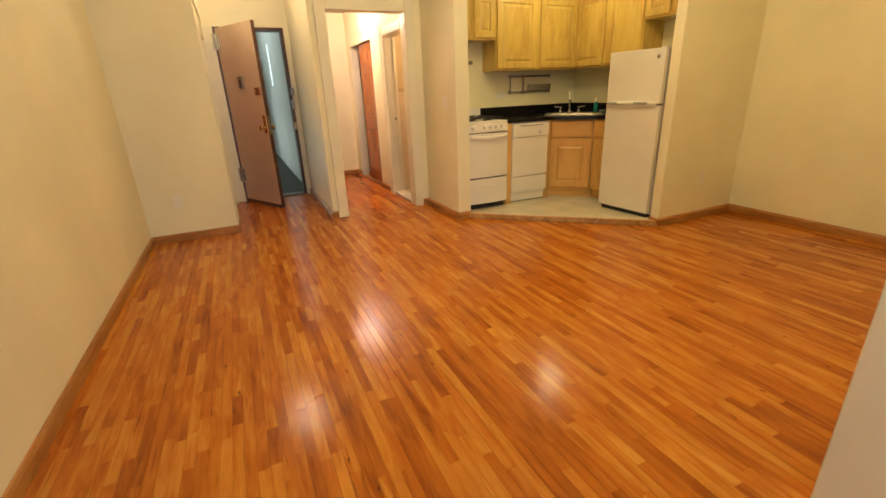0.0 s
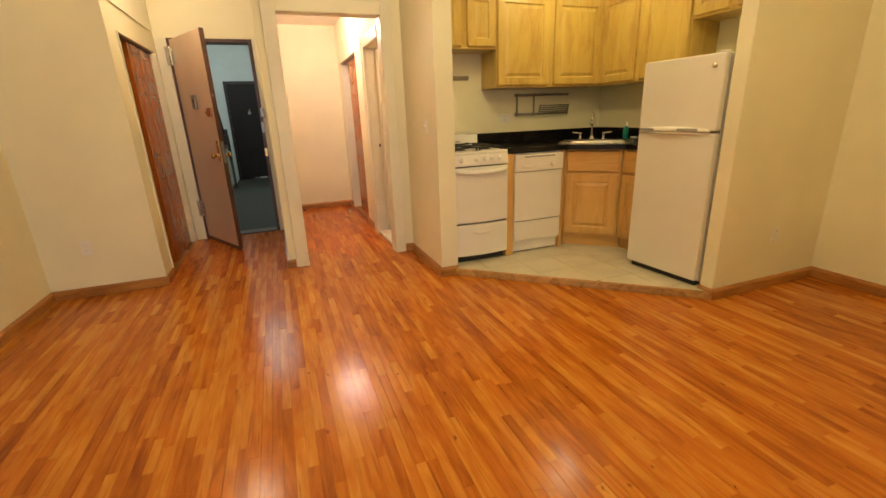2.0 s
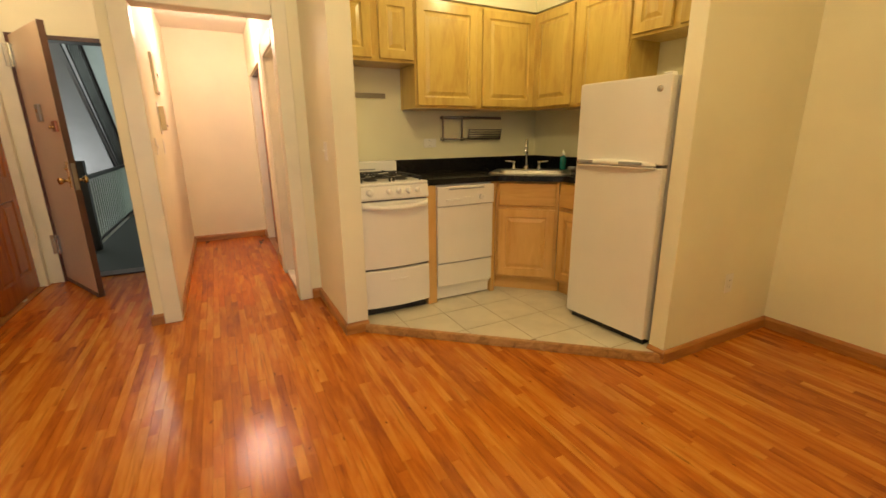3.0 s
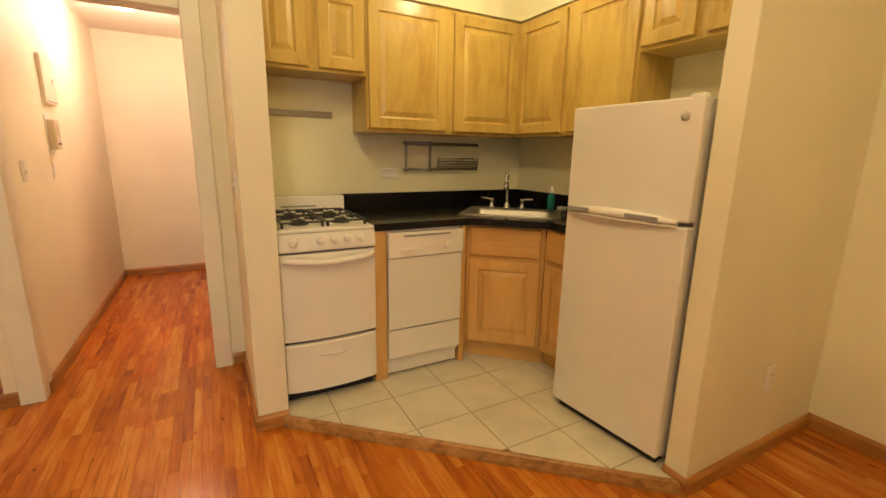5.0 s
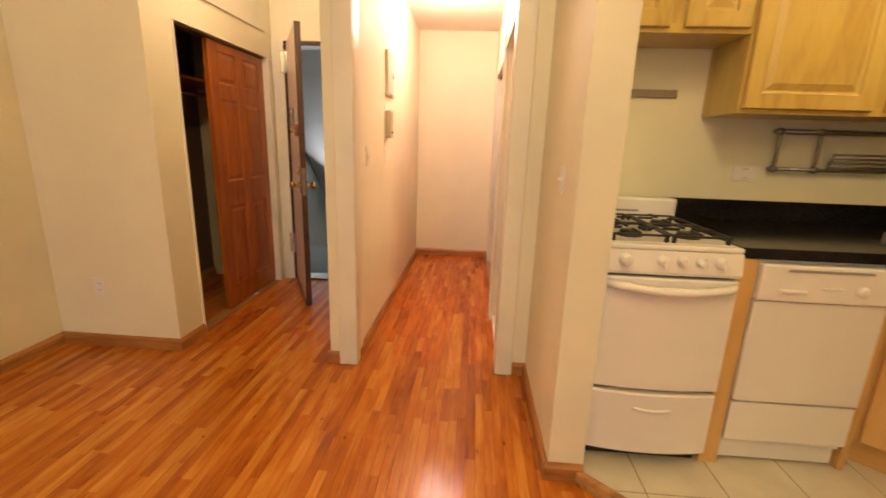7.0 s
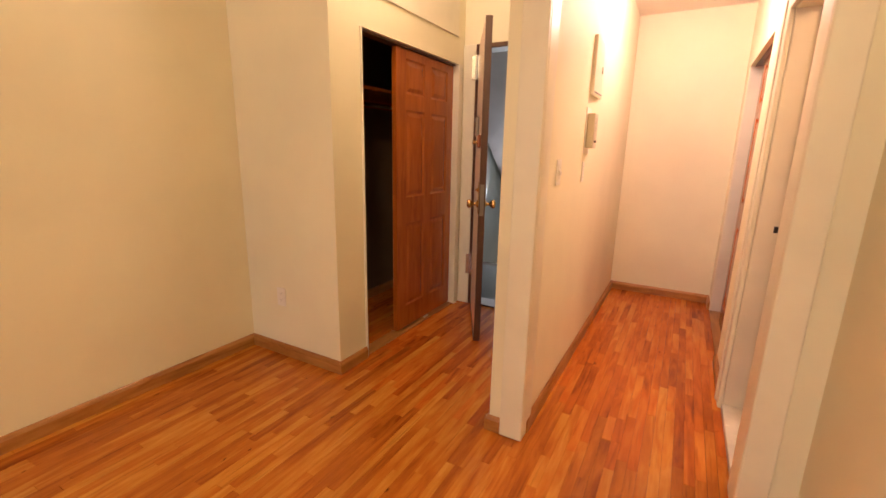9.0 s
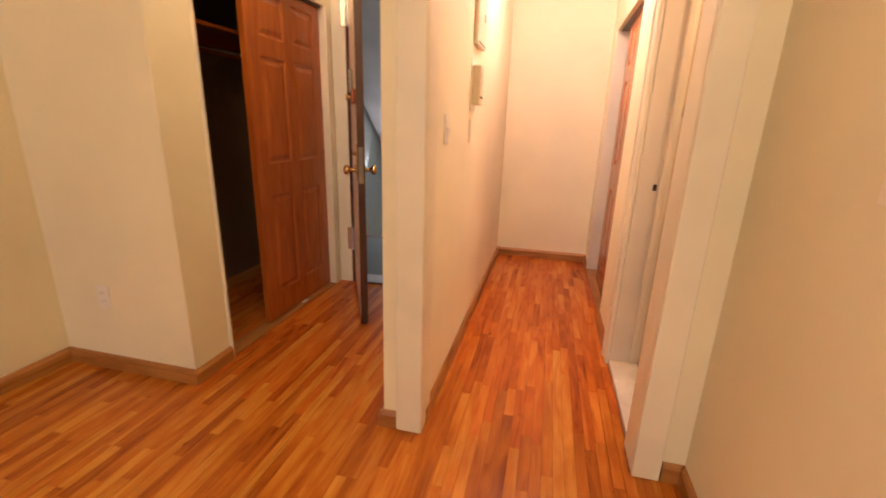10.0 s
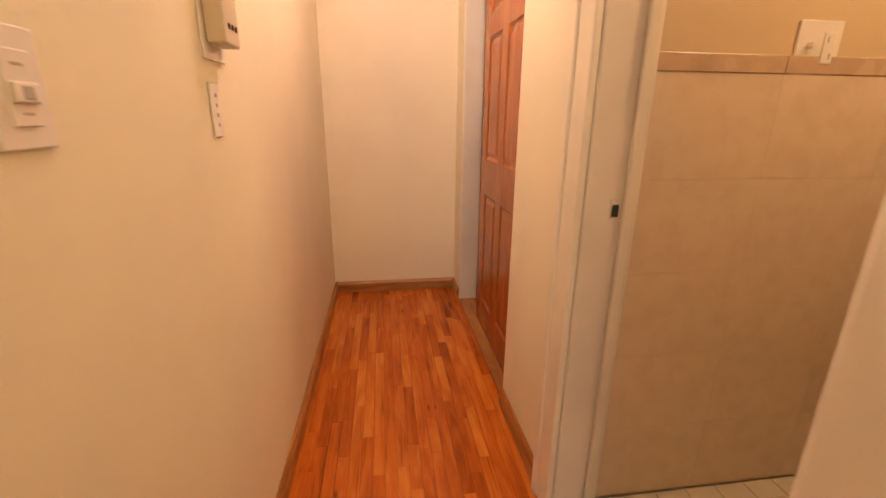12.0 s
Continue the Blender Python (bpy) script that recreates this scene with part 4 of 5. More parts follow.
def wall_plate(label, category, m, w=0.072, h=0.116, kind="outlet"):
    """A cover plate in x and z, facing -y."""
    ob = thing("wall_plate" if kind != "outlet" else "outlet", label, category, m, "plates")
    part("plate", B(-w / 2, -0.006, -h / 2, w / 2, -0.0005, h / 2, bevel=0.002), PLASTIC, ob)
    if kind == "outlet":
        for s in (-1, 1):
            part("socket", B(-0.016, -0.008, s * 0.020 - 0.013, 0.016, -0.005, s * 0.020 + 0.013, bevel=0.002), PLASTIC, ob)
            for u in (-0.007, 0.007):
                part("slot", B(u - 0.001, -0.0084, s * 0.020 - 0.004, u + 0.001, -0.0078, s * 0.020 + 0.005), BLACK, ob)
    elif kind == "toggle":
        part("toggle_collar", B(-0.007, -0.009, -0.014, 0.007, -0.005, 0.014, bevel=0.001), PLASTIC, ob)
        part("toggle", B(-0.004, -0.022, 0.000, 0.004, -0.006, 0.010, bevel=0.002), PLASTIC, ob)
    elif kind == "rocker":
        part("rocker_frame", B(-0.019, -0.009, -0.036, 0.019, -0.005, 0.036, bevel=0.0015), PLASTIC, ob)
        part("rocker", B(-0.016, -0.014, -0.014, 0.016, -0.008, 0.006, bevel=0.002), PLASTIC, ob)
        part("sensor", B(-0.007, -0.0148, -0.010, 0.007, -0.0135, 0.002, bevel=0.0006), MARK_GREY, ob)
        for z in (-0.024, 0.022):
            part("mark", B(-0.007, -0.0096, z - 0.0015, 0.007, -0.0088, z + 0.0015), MARK_GREY, ob)
    elif kind == "narrow":
        for z in (-0.030, -0.010, 0.010, 0.030):
            part("mark", B(-0.004, -0.0075, z - 0.004, 0.004, -0.0055, z + 0.004, bevel=0.0008), MARK_GREY, ob)
    elif kind == "wide":
        part("toggle", B(-0.030, -0.020, -0.002, -0.020, -0.006, 0.012, bevel=0.002), PLASTIC, ob)
        part("socket", B(0.010, -0.009, -0.035, 0.042, -0.005, 0.035, bevel=0.002), PLASTIC, ob)
        part("slot", B(0.019, -0.0096, 0.012, 0.022, -0.0088, 0.024), GREY_PL, ob)
        part("slot", B(0.030, -0.0096, -0.024, 0.033, -0.0088, -0.012), GREY_PL, ob)
    for z in (-0.042, 0.042) if kind == "toggle" else ():
        part("screw", lathe(bmesh.new(), (0, -0.006, z), [(0.0035, 0), (0.0035, 0.001), (0.002, 0.0015)], "y", 10), STEEL, ob)
    return ob


FACE_E = pose(0, 0, 0, 0, 0, 90)    # on a wall seen from the east
FACE_W = pose(0, 0, 0, 0, 0, -90)   # on a wall seen from the west


def at(x, y, z, turn=None):
    return Matrix.Translation((x, y, z)) @ (turn or Matrix())


wall_plate("white double outlet on the kitchen backsplash wall", "outlet", at(3.872, K_BACK, 1.192), 0.115, 0.072)
wall_plate("white double outlet low on the cream closet wall", "outlet", at(0.33, JOG_Y, 0.385))
wall_plate("white double outlet low on the cream wall by the kitchen", "outlet", at(4.885, COL_Y, 0.385))
wall_plate("white toggle switch on the wall beside the kitchen", "light switch", at(KX0, 5.05, 1.165, FACE_W), kind="toggle")
wall_plate("white rocker switch with a grey sensor window on the hall wall", "light switch", at(PX1, 5.905, 1.20, FACE_E), kind="rocker")
wall_plate("narrow white plate with four grey marks under the intercom", "light switch", at(PX1, 6.43, 1.185, FACE_E), 0.05, 0.110, kind="narrow")

# intercom and panels on the hall wall
ic = thing("intercom", "beige wall intercom with three buttons on a white back plate", "intercom", at(PX1, 6.465, 1.315, FACE_E))
part("back_plate", B(-0.062, -0.006, -0.030, 0.062, -0.0005, 0.215, bevel=0.002), PLASTIC, ic)
IC_BEIGE = material("beige_plastic", (0.60, 0.52, 0.36), 0.4, vary=0.03)
part("housing", B(-0.048, -0.046, 0.0, 0.048, -0.0065, 0.185, bevel=0.005), IC_BEIGE, ic)
for k in range(6):
    part("grille_slot", B(-0.034, -0.0472, 0.095 + k * 0.012, 0.034, -0.0455, 0.098 + k * 0.012), GREY_PL, ic)
for k in (-1, 0, 1):
    part("button", B(k * 0.022 - 0.004, -0.050, 0.030, k * 0.022 + 0.004, -0.0455, 0.042, bevel=0.002), FRAME_BROWN, ic)
eb = thing("breaker_box", "beige-painted electrical panel cover on the hall wall", "electrical panel", at(PX1, 6.56, 1.60, FACE_E))
part("cover", B(-0.12, -0.022, 0.0, 0.12, -0.0005, 0.30, bevel=0.004), TRIM, eb)
part("latch", B(0.055, -0.030, 0.13, 0.085, -0.0215, 0.165, bevel=0.003), PLASTIC, eb)
part("lip", B(-0.10, -0.026, 0.012, 0.10, -0.0215, 0.018, bevel=0.001), GREY_PL, eb)


# ---- doors ----
def six_panel(label, m, w, h, t=0.034, name="sliding_door"):
    """A six-panel pine door, standing in x and z, its front towards -y."""
    ob = thing(name, label, "door", m, "six-panel doors")
    tagged(ob, kind="")
    bm = bmesh.new()
    box(bm, 0, 0.010, 0, w, t, h)
    sx = 0.108
    mx = (w - 0.09) / 2
    zs = [(0.0, 0.160), (0.765, 0.948), (1.525, 1.625), (h - 0.055, h)]
    for x0, x1 in ((0, sx), (w - sx, w), (mx, mx + 0.09)):
        box(bm, x0, 0, 0, x1, 0.0105, h)
    for z0, z1 in zs:
        box(bm, sx, 0.0003, z0, mx, 0.0105, z1)
        box(bm, mx + 0.09, 0.0003, z0, w - sx, 0.0105, z1)
    part("leaf", bm, PINE, ob)
    for z0, z1 in ((zs[0][1], zs[1][0]), (zs[1][1], zs[2][0]), (zs[2][1], zs[3][0])):
        for x0, x1 in ((sx, mx), (mx + 0.09, w - sx)):
            bm = bmesh.new()
            raised(bm, x0, z0, x1, z1, 0.0101, [(0, 0), (0, 0.0095), (0.010, 0.002), (0.018, 0.0012), (0.040, 0.009), (0.046, 0.0095)])
            part("panel", bm, PINE, ob)
    return ob


six_panel("orange-stained pine six-panel sliding door, half open over the entry closet", at(JOG_X - 0.042, 6.255, 0.016, FACE_E), 0.775, CL_TOP - 0.03)
track = thing("closet_track", "dark sliding door track under the closet head", "door track", pose(JOG_X - 0.09, CL0 + 0.02, CL_TOP - 0.012))
part("rail", B(0, 0, 0, 0.07, CL1 - CL0 - 0.04, 0.011), FRAME_BROWN, track)
six_panel("orange-stained pine six-panel sliding door in the hall closet", at(HX + 0.055, 7.745, 0.016, FACE_W), 0.765, HC_TOP - 0.02)
track = thing("closet_track", "dark sliding door track under the hall closet head", "door track", pose(HX + 0.03, HC0 + 0.02, HC_TOP - 0.008))
part("rail", B(0, 0, 0, 0.06, HC1 - HC0 - 0.04, 0.007), FRAME_BROWN, track)
gd = thing("floor_guide", "small white floor guide of the sliding closet door", "door guide", pose(JOG_X - 0.03, 6.62, 0.001))
part("guide", B(-0.006, -0.03, 0, 0.006, 0.03, 0.014, bevel=0.002), PLASTIC, gd)

shelf = thing("closet_shelf", "orange-stained wooden shelf with a hanging rod in the dark entry closet", "shelf", pose(0.10, JOG_Y + 0.11, 1.665))
part("board", B(0.001, 0.0, 0, 0.44, 1.36, 0.020, bevel=0.002), PINE, shelf)
part("rod", rod(bmesh.new(), (0.28, 0.0, -0.07), (0.28, 1.36, -0.07), 0.015), STEEL, shelf, smooth=True)
part("cleat", B(0.001, 0.0, -0.06, 0.018, 1.36, -0.0005), PINE, shelf)

# the entry door, standing open
D_ANG = math.degrees(math.atan2(6.400 - 7.118, 1.285 - 0.912))
ed = thing("entry_door", "tan-painted steel apartment entry door standing open, with brass locks", "door", at(0.915, 7.115, 0.016) @ pose(0, 0, 0, 0, 0, D_ANG))
DW, DH, DT = 0.800, 2.040, 0.038
part("leaf", B(0.0, 0.0005, 0, DW - 0.004, DT - 0.0005, DH, bevel=0.002), DOOR_TAN, ed)
part("edge_strip", B(DW - 0.0038, -0.001, 0, DW + 0.003, DT + 0.001, DH, bevel=0.001), FRAME_BROWN, ed)
part("outer_skin", B(0.0, DT, 0.0, DW - 0.004, DT + 0.003, DH), FRAME_BROWN, ed)
part("bottom_sweep", B(0.004, -0.004, 0.0, DW - 0.008, 0.0, 0.03), FRAME_BROWN, ed)
part("viewer_plate", B(0.365, -0.024, 1.37, 0.450, 0.0, 1.50, bevel=0.006), RACK_STEEL, ed)
part("viewer_lens", lathe(bmesh.new(), (0.408, -0.024, 1.45), [(0.014, 0), (0.014, 0.004), (0.009, 0.006)], "y"), BRASS, ed, smooth=True)
db = part("deadbolt", B(0.675, -0.022, 1.290, 0.765, 0.0, 1.372, bevel=0.010), COPPER, ed)
part("deadbolt_turn", lathe(bmesh.new(), (0.735, -0.022, 1.325), [(0.013, 0), (0.008, 0.005), (0.008, 0.016), (0.015, 0.021), (0.013, 0.029)], "y"), BRASS, db, smooth=True)
part("knob_plate", B(0.718, -0.005, 0.875, 0.773, 0.0, 1.075, bevel=0.002), BRASS, ed)
part("edge_plate", B(DW + 0.003, 0.006, 0.865, DW + 0.007, DT - 0.006, 1.065, bevel=0.001), RACK_STEEL, ed)
KN = [(0.026, 0), (0.026, 0.005), (0.011, 0.010), (0.010, 0.032), (0.022, 0.040), (0.029, 0.052), (0.026, 0.064), (0.012, 0.070)]
part("knob", lathe(bmesh.new(), (0.743, -0.005, 0.935), KN, "y"), BRASS, ed, smooth=True)
part("knob", lathe(bmesh.new(), (0.743, DT + 0.003, 0.935), KN, "+y"), BRASS, ed, smooth=True)
part("thumb_turn", lathe(bmesh.new(), (0.743, -0.005, 1.025), [(0.014, 0), (0.014, 0.006), (0.007, 0.010), (0.006, 0.018)], "y"), BRASS, ed, smooth=True)
for z in (0.34, 1.89):
    part("hinge", box(box(rod(bmesh.new(), (0.030, -0.012, z - 0.090), (0.030, -0.012, z + 0.090), 0.010), 0.002, -0.050, z - 0.085, 0.020, -0.012, z + 0.085, bevel=0.003), 0.034, -0.006, z - 0.080, 0.080, 0.0, z + 0.080), STEEL, ed)
part("jamb_seal", B(-0.012, -0.002, 0.0, -0.002, 0.02, DH), BLACK, ed)

strike = thing("door_strike", "painted lock strike and keeper on the entry door frame", "door hardware", pose(ED1, ENTRY_Y - 0.0, 1.29))
part("keeper", B(-0.022, -0.055, 0.00, 0.022, -0.0125, 0.095, bevel=0.006), RACK_STEEL, strike)
part("strike_plate", B(-0.030, -0.026, -0.16, 0.010, -0.0125, -0.05, bevel=0.002), RACK_STEEL, strike)
part("latch_lip", B(-0.034, -0.020, -0.42, -0.006, -0.0125, -0.33, bevel=0.002), BRASS, strike)

# ---- ceiling lamps ----
for name, x, y, z, what in (("ceiling_light", 2.32, 7.02, H_CEIL, "round lit glass ceiling light in the narrow hall"),
                            ("ceiling_light", 1.12, 5.85, 2.75, "round lit glass ceiling light in the entry"),
                            ("ceiling_light", 4.12, 4.72, 2.50, "round lit glass ceiling light in the kitchen"),
                            ("ceiling_light", 2.62, 3.13, CEILING, "round lit glass ceiling light in the main room"),
                            # fixture made up to go with the added rear lamp
                            ("ceiling_light", 2.72, 1.70, CEILING, "added unseen glass ceiling light as fill over the wide part of the room")):
    cl = thing(name, what, "ceiling light", pose(x, y, z), "ceiling lights")
    part("pan", lathe(bmesh.new(), (0, 0, -0.022), [(0.12, 0), (0.13, 0.004), (0.13, 0.0215)]), TRIM, cl, smooth=True)
    g = part("glass", lathe(bmesh.new(), (0, 0, -0.095), [(0.02, 0), (0.07, 0.010), (0.105, 0.035), (0.115, 0.072)]), BULB, cl, smooth=True)
    g.visible_shadow = False

# ---- bathroom seen through its doorway ----
structure("wall_bathroom_tiled", B(HX + 0.141, 6.391, 0, 4.9, 6.57, 1.28), BEIGE_TILE)
structure("wall_bathroom_upper", B(HX + 0.141, 6.389, 1.28, 4.9, 6.57, 2.45), BATH_PAINT)
structure("wall_bathroom_jamb", B(HX + 0.10, BD1, 0, HX + 0.1405, 6.57, 2.45), TRIM)
structure("wall_bathroom_south", B(KX1 - 0.15, 5.745, 0, 4.9, 5.80, 2.45), BATH_PAINT)
structure("wall_bathroom_east", B(4.8, 5.80, 0, 4.9, 6.389, 2.45), BEIGE_TILE)
structure("floor_bathroom", B(HX + 0.14, 5.80, 0.001, 4.8, 6.39, 0.030), GROUT)
structure("marble_saddle", B(HX - 0.004, BD0 + 0.015, 0.001, HX + 0.139, BD1 - 0.015, 0.034, bevel=0.005), MARBLE, "worn white marble saddle in the bathroom doorway")
wall_plate("white combination switch and outlet plate on the bathroom wall", "light switch", at(3.274, 6.389, 1.337), 0.115, 0.118, kind="wide")

# ---- landing behind the entry door ----
LY, LE = ENTRY_Y + 0.15, 12.55
structure("landing_floor", prism(bmesh.new(), [(-0.35, LY), (1.745, LY), (1.745, LE), (0.88, LE), (0.88, 8.35), (-0.35, 8.35)], -0.16, 0.0), STAIR_FLOOR)
structure("landing_lower_floor", B(-0.35, 8.35, -1.60, 0.88, LE, -1.50), STAIR_FLOOR)
structure("landing_wall_west", B(-0.50, LY - 0.14, -1.6, -0.35, LE, 3.3), STAIR_WALL)
structure("landing_wall_end", B(-0.50, LE, -1.6, 1.95, LE + 0.15, 3.3), STAIR_WALL)
structure("landing_wall_pit", B(-0.35, 8.20, -1.6, 0.88, 8.35, -0.161), STAIR_WALL)
structure("landing_wall_east_near", B(1.735, LY, 0.0, 1.7448, 10.15, 3.3), STAIR_WALL)
structure("landing_wall_east_far", B(1.735, 10.45, 0.0, 1.84, LE, 3.3), STAIR_WALL)
structure("landing_wall_under_window", B(1.735, 10.15, 0.0, 1.84, 10.45, 1.50), STAIR_WALL)
structure("landing_wall_over_window", B(1.735, 10.15, 2.22, 1.84, 10.45, 3.3), STAIR_WALL)
structure("landing_window", B(1.80, 10.15, 1.50, 1.82, 10.45, 2.22), WINDOW_GLOW, "narrow bright landing window")
structure("landing_ceiling_near", B(-0.5, LY - 0.14, 3.3, 1.95, LE + 0.15, 3.4), STAIR_WALL)
structure("wall_landing_header", B(-0.50, ENTRY_Y, CEILING, 1.745, ENTRY_Y + 0.14, CEILING + 0.1), STAIR_WALL)

nd = thing("neighbour_door", "dark brown painted door across the landing with a peephole and brass lock", "door", pose(0.90, LE - 0.001, 0.001))
part("leaf", B(0.05, -0.045, 0.004, 0.82, -0.0, 2.03, bevel=0.003), DARK_DOOR, nd)
part("frame", box(box(box(bmesh.new(), 0, -0.06, 0, 0.05, 0, 2.085), 0.82, -0.06, 0, 0.835, 0, 2.085), 0.05, -0.06, 2.03, 0.82, 0, 2.085), STAIR_METAL, nd)
part("peephole", lathe(bmesh.new(), (0.43, -0.045, 1.50), [(0.02, 0), (0.02, 0.006), (0.012, 0.008)], "y"), BRASS, nd, smooth=True)
part("knob", lathe(bmesh.new(), (0.74, -0.045, 1.0), KN, "y"), BRASS, nd, smooth=True)
part("lock_plate", B(0.715, -0.050, 1.06, 0.765, -0.0455, 1.20, bevel=0.002), BRASS, nd)
# small greenish sign on the door, built as a bevelled block
part("door_sign", B(0.40, -0.062, 1.40, 0.46, -0.0455, 1.47, bevel=0.006), BALUSTER, nd)
part("bottom_strip", B(0.30, -0.052, 0.006, 0.80, -0.0455, 0.036, bevel=0.002), STEEL, nd)

# guard rail round the stairwell and the flight going up
rail = thing("stair_railing", "dark iron stairwell railing with grey-green balusters", "railing", pose(0.90, 8.40, 0.001))
part("handrail", box(bmesh.new(), -0.022, 0.0, 0.80, 0.022, 2.80, 0.845, bevel=0.006), STAIR_METAL, rail)
part("bottom_rail", box(bmesh.new(), -0.014, 0.0, 0.07, 0.014, 2.80, 0.095), STAIR_METAL, rail)
for y in (0.0, 2.80):
    part("newel_post", B(-0.045, y - 0.045, 0, 0.045, y + 0.045, 1.02, bevel=0.006), STAIR_METAL, rail)
for k in range(24):
    part("baluster", rod(bmesh.new(), (0, 0.12 + k * 0.112, 0.095), (0, 0.12 + k * 0.112, 0.80), 0.009, seg=8), BALUSTER, rail)

flight = thing("staircase", "iron staircase with pale soffit rising beside the landing", "staircase", pose(0.0, 0.0, 0.0))
S0, RISE, RUN, NST = 12.0, 0.182, 0.212, 16
bm = bmesh.new()
for k in range(NST):
    y = S0 - k * RUN
    box(bm, -0.30, y - RUN - 0.02, (k + 1) * RISE - 0.025, 0.78, y, (k + 1) * RISE)
    box(bm, -0.30, y - 0.012, k * RISE + 0.001, 0.78, y - 0.0005, (k + 1) * RISE - 0.0255)
part("treads", bm, STAIR_FLOOR, flight)
slope = RISE / RUN
LEN = NST * RUN
for nm, x, t, lo, hi, mt in (("stringer", 0.785, 0.035, -0.22, 0.06, PINKISH), ("stringer_edge", 0.822, 0.012, -0.24, -0.20, STAIR_METAL), ("stringer_cap", 0.822, 0.012, 0.04, 0.09, STAIR_METAL), ("handrail", 0.79, 0.045, 0.86, 0.91, STAIR_METAL)):
    bm = bmesh.new()
    q = [(S0, lo), (S0, hi), (S0 - LEN, hi + LEN * slope), (S0 - LEN, lo + LEN * slope)]
    la = [bm.verts.new((x, y, max(z, 0.002))) for y, z in q]
    lb = [bm.verts.new((x + t, y, max(z, 0.002))) for y, z in q]
    bm.faces.new(la)
    bm.faces.new(lb[::-1])
    for i in range(4):
        bm.faces.new((la[i], la[(i + 1) % 4], lb[(i + 1) % 4], lb[i]))
    part(nm, bm, mt, flight)
bm = bmesh.new()
q = [(S0, -0.02), (S0 - LEN, -0.02 + LEN * slope)]
la = [bm.verts.new((x, y, z - 0.16)) for y, z in q for x in (-0.30, 0.784)]
lb = [bm.verts.new((x, y, z - 0.12)) for y, z in q for x in (-0.30, 0.784)]
bm.faces.new((la[0], la[1], la[3], la[2]))
bm.faces.new((lb[0], lb[2], lb[3], lb[1]))
for a, b in ((0, 1), (1, 3), (3, 2), (2, 0)):
    bm.faces.new((la[a], la[b], lb[b], lb[a]))
part("soffit", bm, PINKISH, flight)
for k in range(NST * 2 - 1):
    y = S0 - 0.08 - k * RUN / 2
    z = (S0 - y) * slope
    part("baluster", rod(bmesh.new(), (0.81, y, z + 0.06), (0.81, y, z + 0.88), 0.008, seg=8), STAIR_METAL, flight)
part("newel_post", B(0.765, S0 - 0.02, 0.001, 0.865, S0 + 0.08, 1.12, bevel=0.008), STAIR_METAL, flight)

# ---- kitchen floor tiles ----
GX, GY, PITCH, JOINT = 3.240, 4.712, 0.3045, 0.006
POLY = [(KX1, K_END - 0.012), (COL_X + 0.005, COL_IN - 0.075), (K_RIGHT, COL_IN - 0.075), (K_RIGHT, K_BACK), (KX1, K_BACK)]


def clip(poly, window):
    """The part of a polygon inside a convex counter-clockwise window."""
    out = poly
    for i in range(len(window)):
        (ax, ay), (bx, by) = window[i], window[(i + 1) % len(window)]
        src, out = out, []
        for j in range(len(src)):
            p, q = src[j], src[(j + 1) % len(src)]
            sp = (bx - ax) * (p[1] - ay) - (by - ay) * (p[0] - ax)
            sq = (bx - ax) * (q[1] - ay) - (by - ay) * (q[0] - ax)
            if sp >= 0:
                out.append(p)
            if (sp >= 0) != (sq >= 0):
                f = sp / (sp - sq)
                out.append((p[0] + (q[0] - p[0]) * f, p[1] + (q[1] - p[1]) * f))
        if not out:
            return []
    return out


def area(poly):
    return abs(sum(poly[i][0] * poly[(i + 1) % len(poly)][1] - poly[(i + 1) % len(poly)][0] * poly[i][1] for i in range(len(poly)))) / 2


kitchen_floor = structure("floor_kitchen", prism(bmesh.new(), [(3.6, 5.0), (3.7, 5.0), (3.7, 5.1), (3.6, 5.1)], 0.002, 0.01), GROUT)
tagged(kitchen_floor, "cream ceramic tile floor with tan grout in the kitchen recess")
rnd = random.Random(4)
for i in range(-2, 8):
    for j in range(-5, 5):
        x0, y0 = GX + i * PITCH + JOINT / 2, GY + j * PITCH + JOINT / 2
        x1, y1 = x0 + PITCH - JOINT, y0 + PITCH - JOINT
        sq = clip([(x0, y0), (x1, y0), (x1, y1), (x0, y1)], POLY)
        if len(sq) < 3 or area(sq) < 0.0015:
            continue
        tbm = prism(bmesh.new(), sq, K_FLOOR - 0.003, K_FLOOR + rnd.uniform(0, 0.0006))
        part("tile", tbm, TILE, kitchen_floor)
# small floor tiles of the bathroom
bath_floor = bpy.data.objects["floor_bathroom"]
for i in range(9):
    for j in range(6):
        x0, y0 = HX + 0.143 + i * 0.104, 5.80 + j * 0.104
        y1 = min(y0 + 0.101, 6.384)
        if y1 - y0 > 0.02:
            part("tile", B(x0, y0, 0.0301, x0 + 0.101, y1, 0.034), TILE, bath_floor)
# wall tiles of the bathroom
bath_wall = bpy.data.objects["wall_bathroom_tiled"]
for i in range(6):
    x0 = HX + 0.143 + i * 0.330
    for j in range(5):
        z0 = 0.046 + j * 0.2465
        part("tile", B(x0, 6.3845, z0, x0 + 0.3294, 6.3909, z0 + 0.2459), BEIGE_TILE, bath_wall)
    part("border_tile", B(x0, 6.382, 1.2795, x0 + 0.3294, 6.3909, 1.320, bevel=0.002), BORDER_TILE, bath_wall)

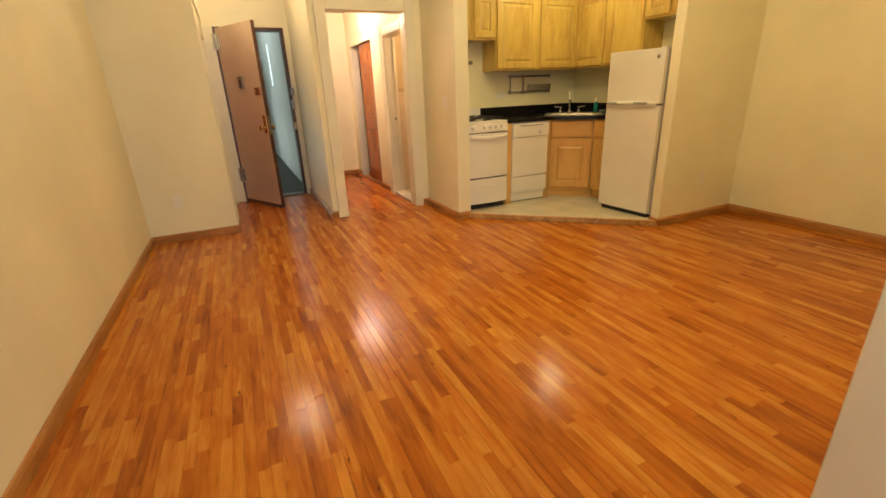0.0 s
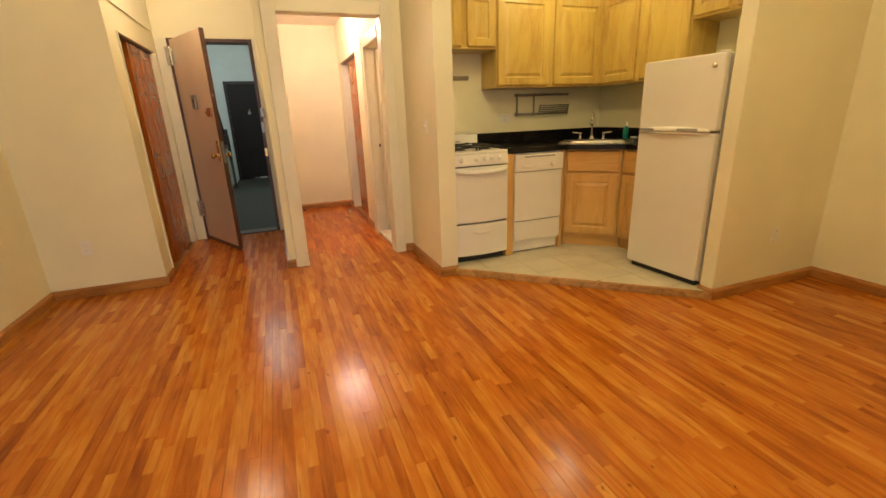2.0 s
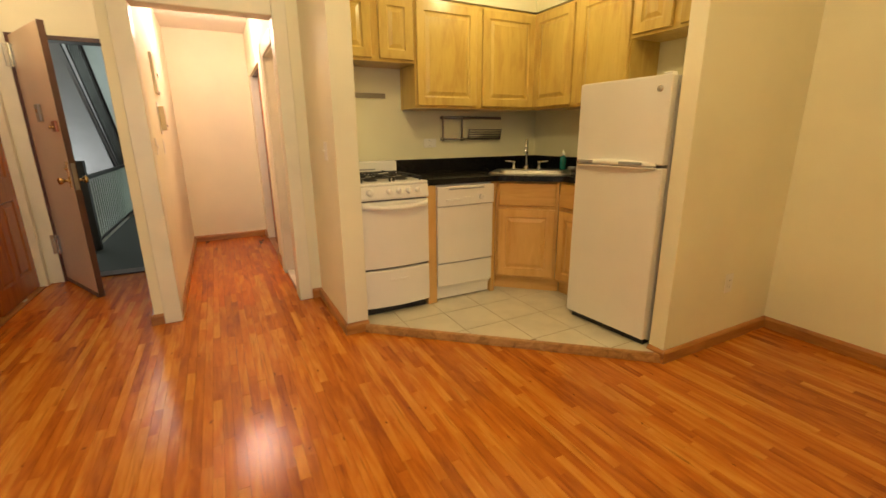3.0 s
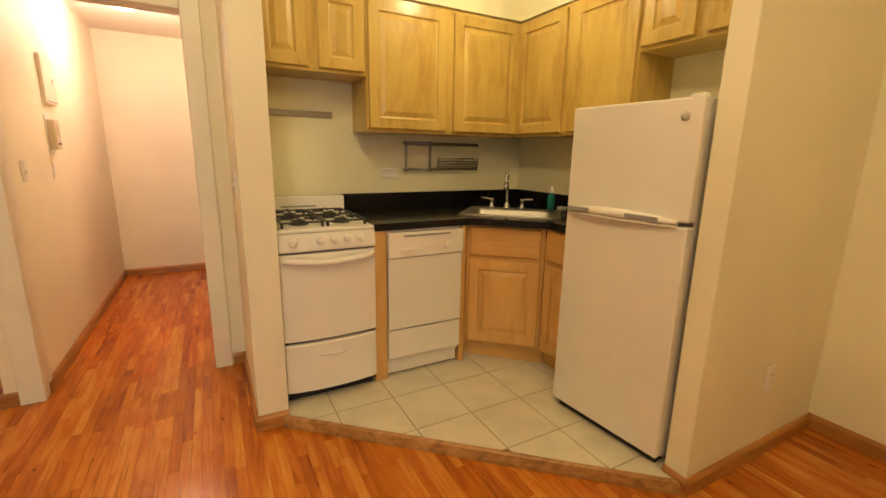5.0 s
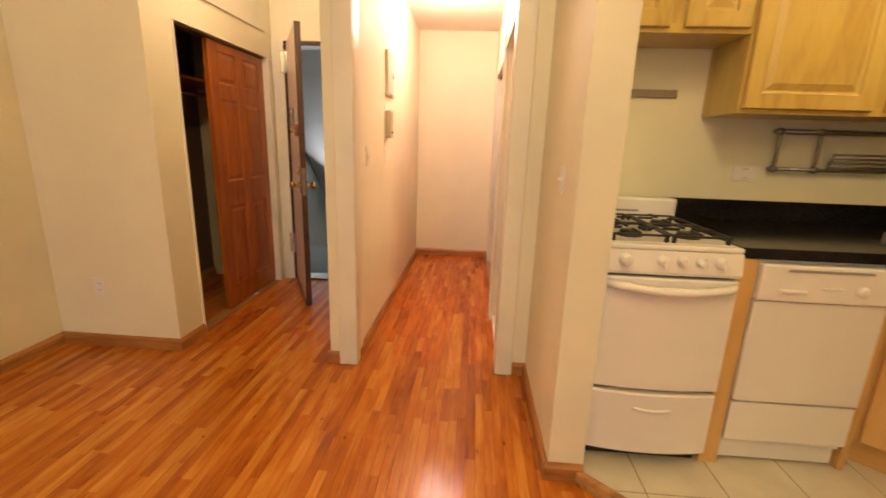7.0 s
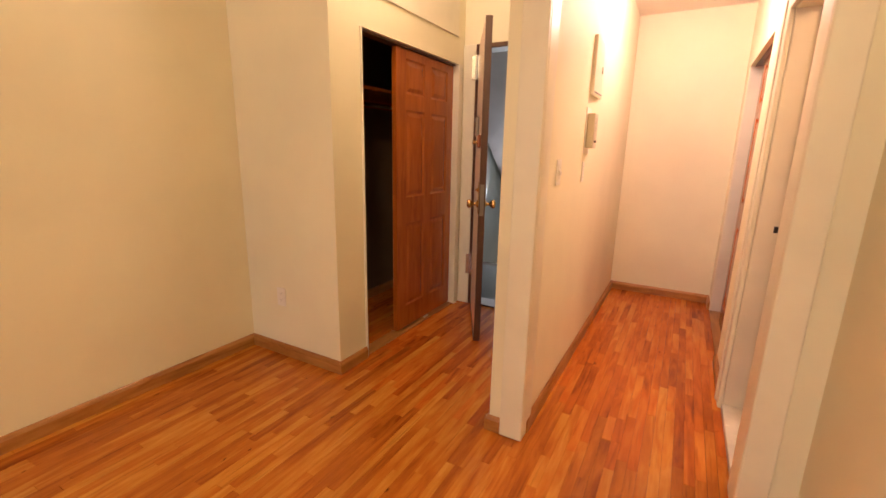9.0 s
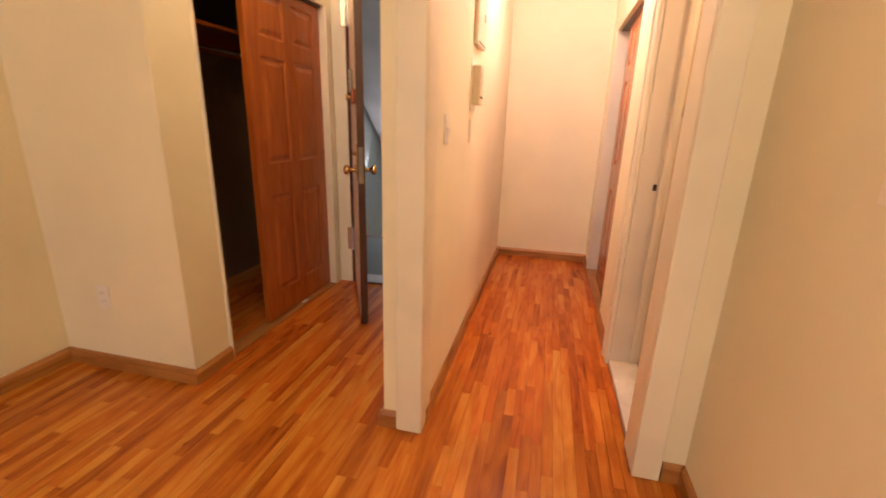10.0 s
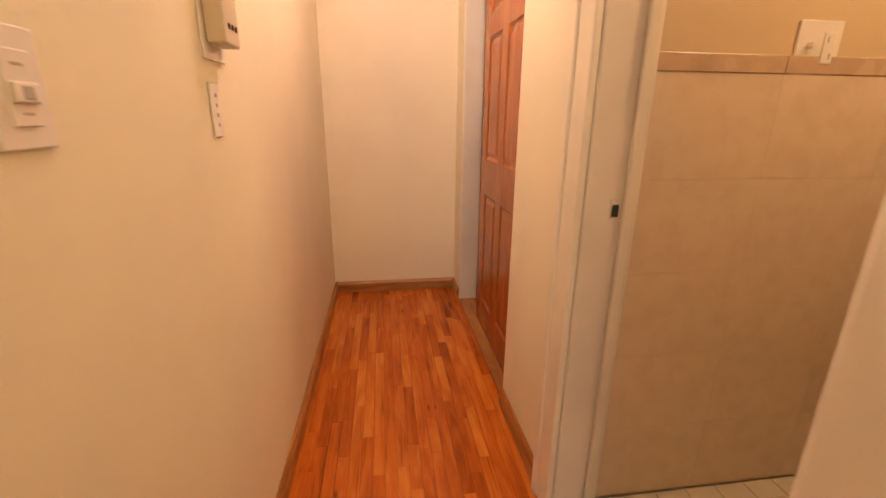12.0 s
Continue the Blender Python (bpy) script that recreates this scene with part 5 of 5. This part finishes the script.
# ---- floor boards ----
BW = 0.042
rnd = random.Random(11)
floor = structure("floor", B(0.0, BACK, -0.0135, 0.02, BACK + 0.02, -0.010), GAPS)
tagged(floor, "orange-stained oak strip floor with worn varnish")
LENS = [0.20, 0.28, 0.36, 0.48, 0.62, 0.80, 1.05]


def board_geometry(x, y0, y1, z=0.0, tilt=0.0, g=0.0004):
    """Corners and faces of one board."""
    a, b, p, q = x + g, x + BW - g, y0 + g, y1 - g
    v = [(a, p, -0.008), (b, p, -0.008), (b, q, -0.008), (a, q, -0.008), (a, p, z - tilt), (b, p, z + tilt), (b, q, z + tilt), (a, q, z - tilt)]
    f = [(0, 1, 5, 4), (1, 2, 6, 5), (2, 3, 7, 6), (3, 0, 4, 7), (4, 5, 6, 7)]
    return v, f


shared = {}
for ln in LENS:
    v, f = board_geometry(0, 0, ln)
    me = bpy.data.meshes.new("board")
    me.from_pydata(v, [], f)
    me.materials.append(OAK)
    shared[ln] = me
V, F, RED_V, RED_F, count = [], [], [], [], 0
cols = int(5.50 / BW)
for c in range(-1, cols):
    x = c * BW
    y = BACK - 0.1 - rnd.random() * 0.8
    end = 8.30 if 1.85 < x < 3.45 else 7.15 if x <= 1.85 else 5.7
    south = BACK - 0.10 if x < 2.42 else 1.32
    while y < end:
        ln = rnd.choice(LENS)
        stop = min(y + ln, end)
        if stop < south + 0.02:
            y += ln
            continue
        near = 1.2 < x < 2.75 and 2.2 < y < 4.8 and stop - y == ln
        if near and count < 300:
            ob = new("board", shared[ln])
            ob.location = (x, y, rnd.uniform(-0.0004, 0.0003))
            ob.rotation_euler = (0, rnd.gauss(0, 0.007), 0)
            ob.parent = floor
            count += 1
        else:
            v, f = board_geometry(x, max(y, south), stop, rnd.uniform(-0.0003, 0.0002), rnd.gauss(0, 0.00014), 0.0011 if rnd.random() < 0.10 else 0.0004)
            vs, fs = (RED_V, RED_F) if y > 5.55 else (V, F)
            k = len(vs)
            vs += v
            fs += [tuple(k + i for i in q) for q in f]
        y += ln
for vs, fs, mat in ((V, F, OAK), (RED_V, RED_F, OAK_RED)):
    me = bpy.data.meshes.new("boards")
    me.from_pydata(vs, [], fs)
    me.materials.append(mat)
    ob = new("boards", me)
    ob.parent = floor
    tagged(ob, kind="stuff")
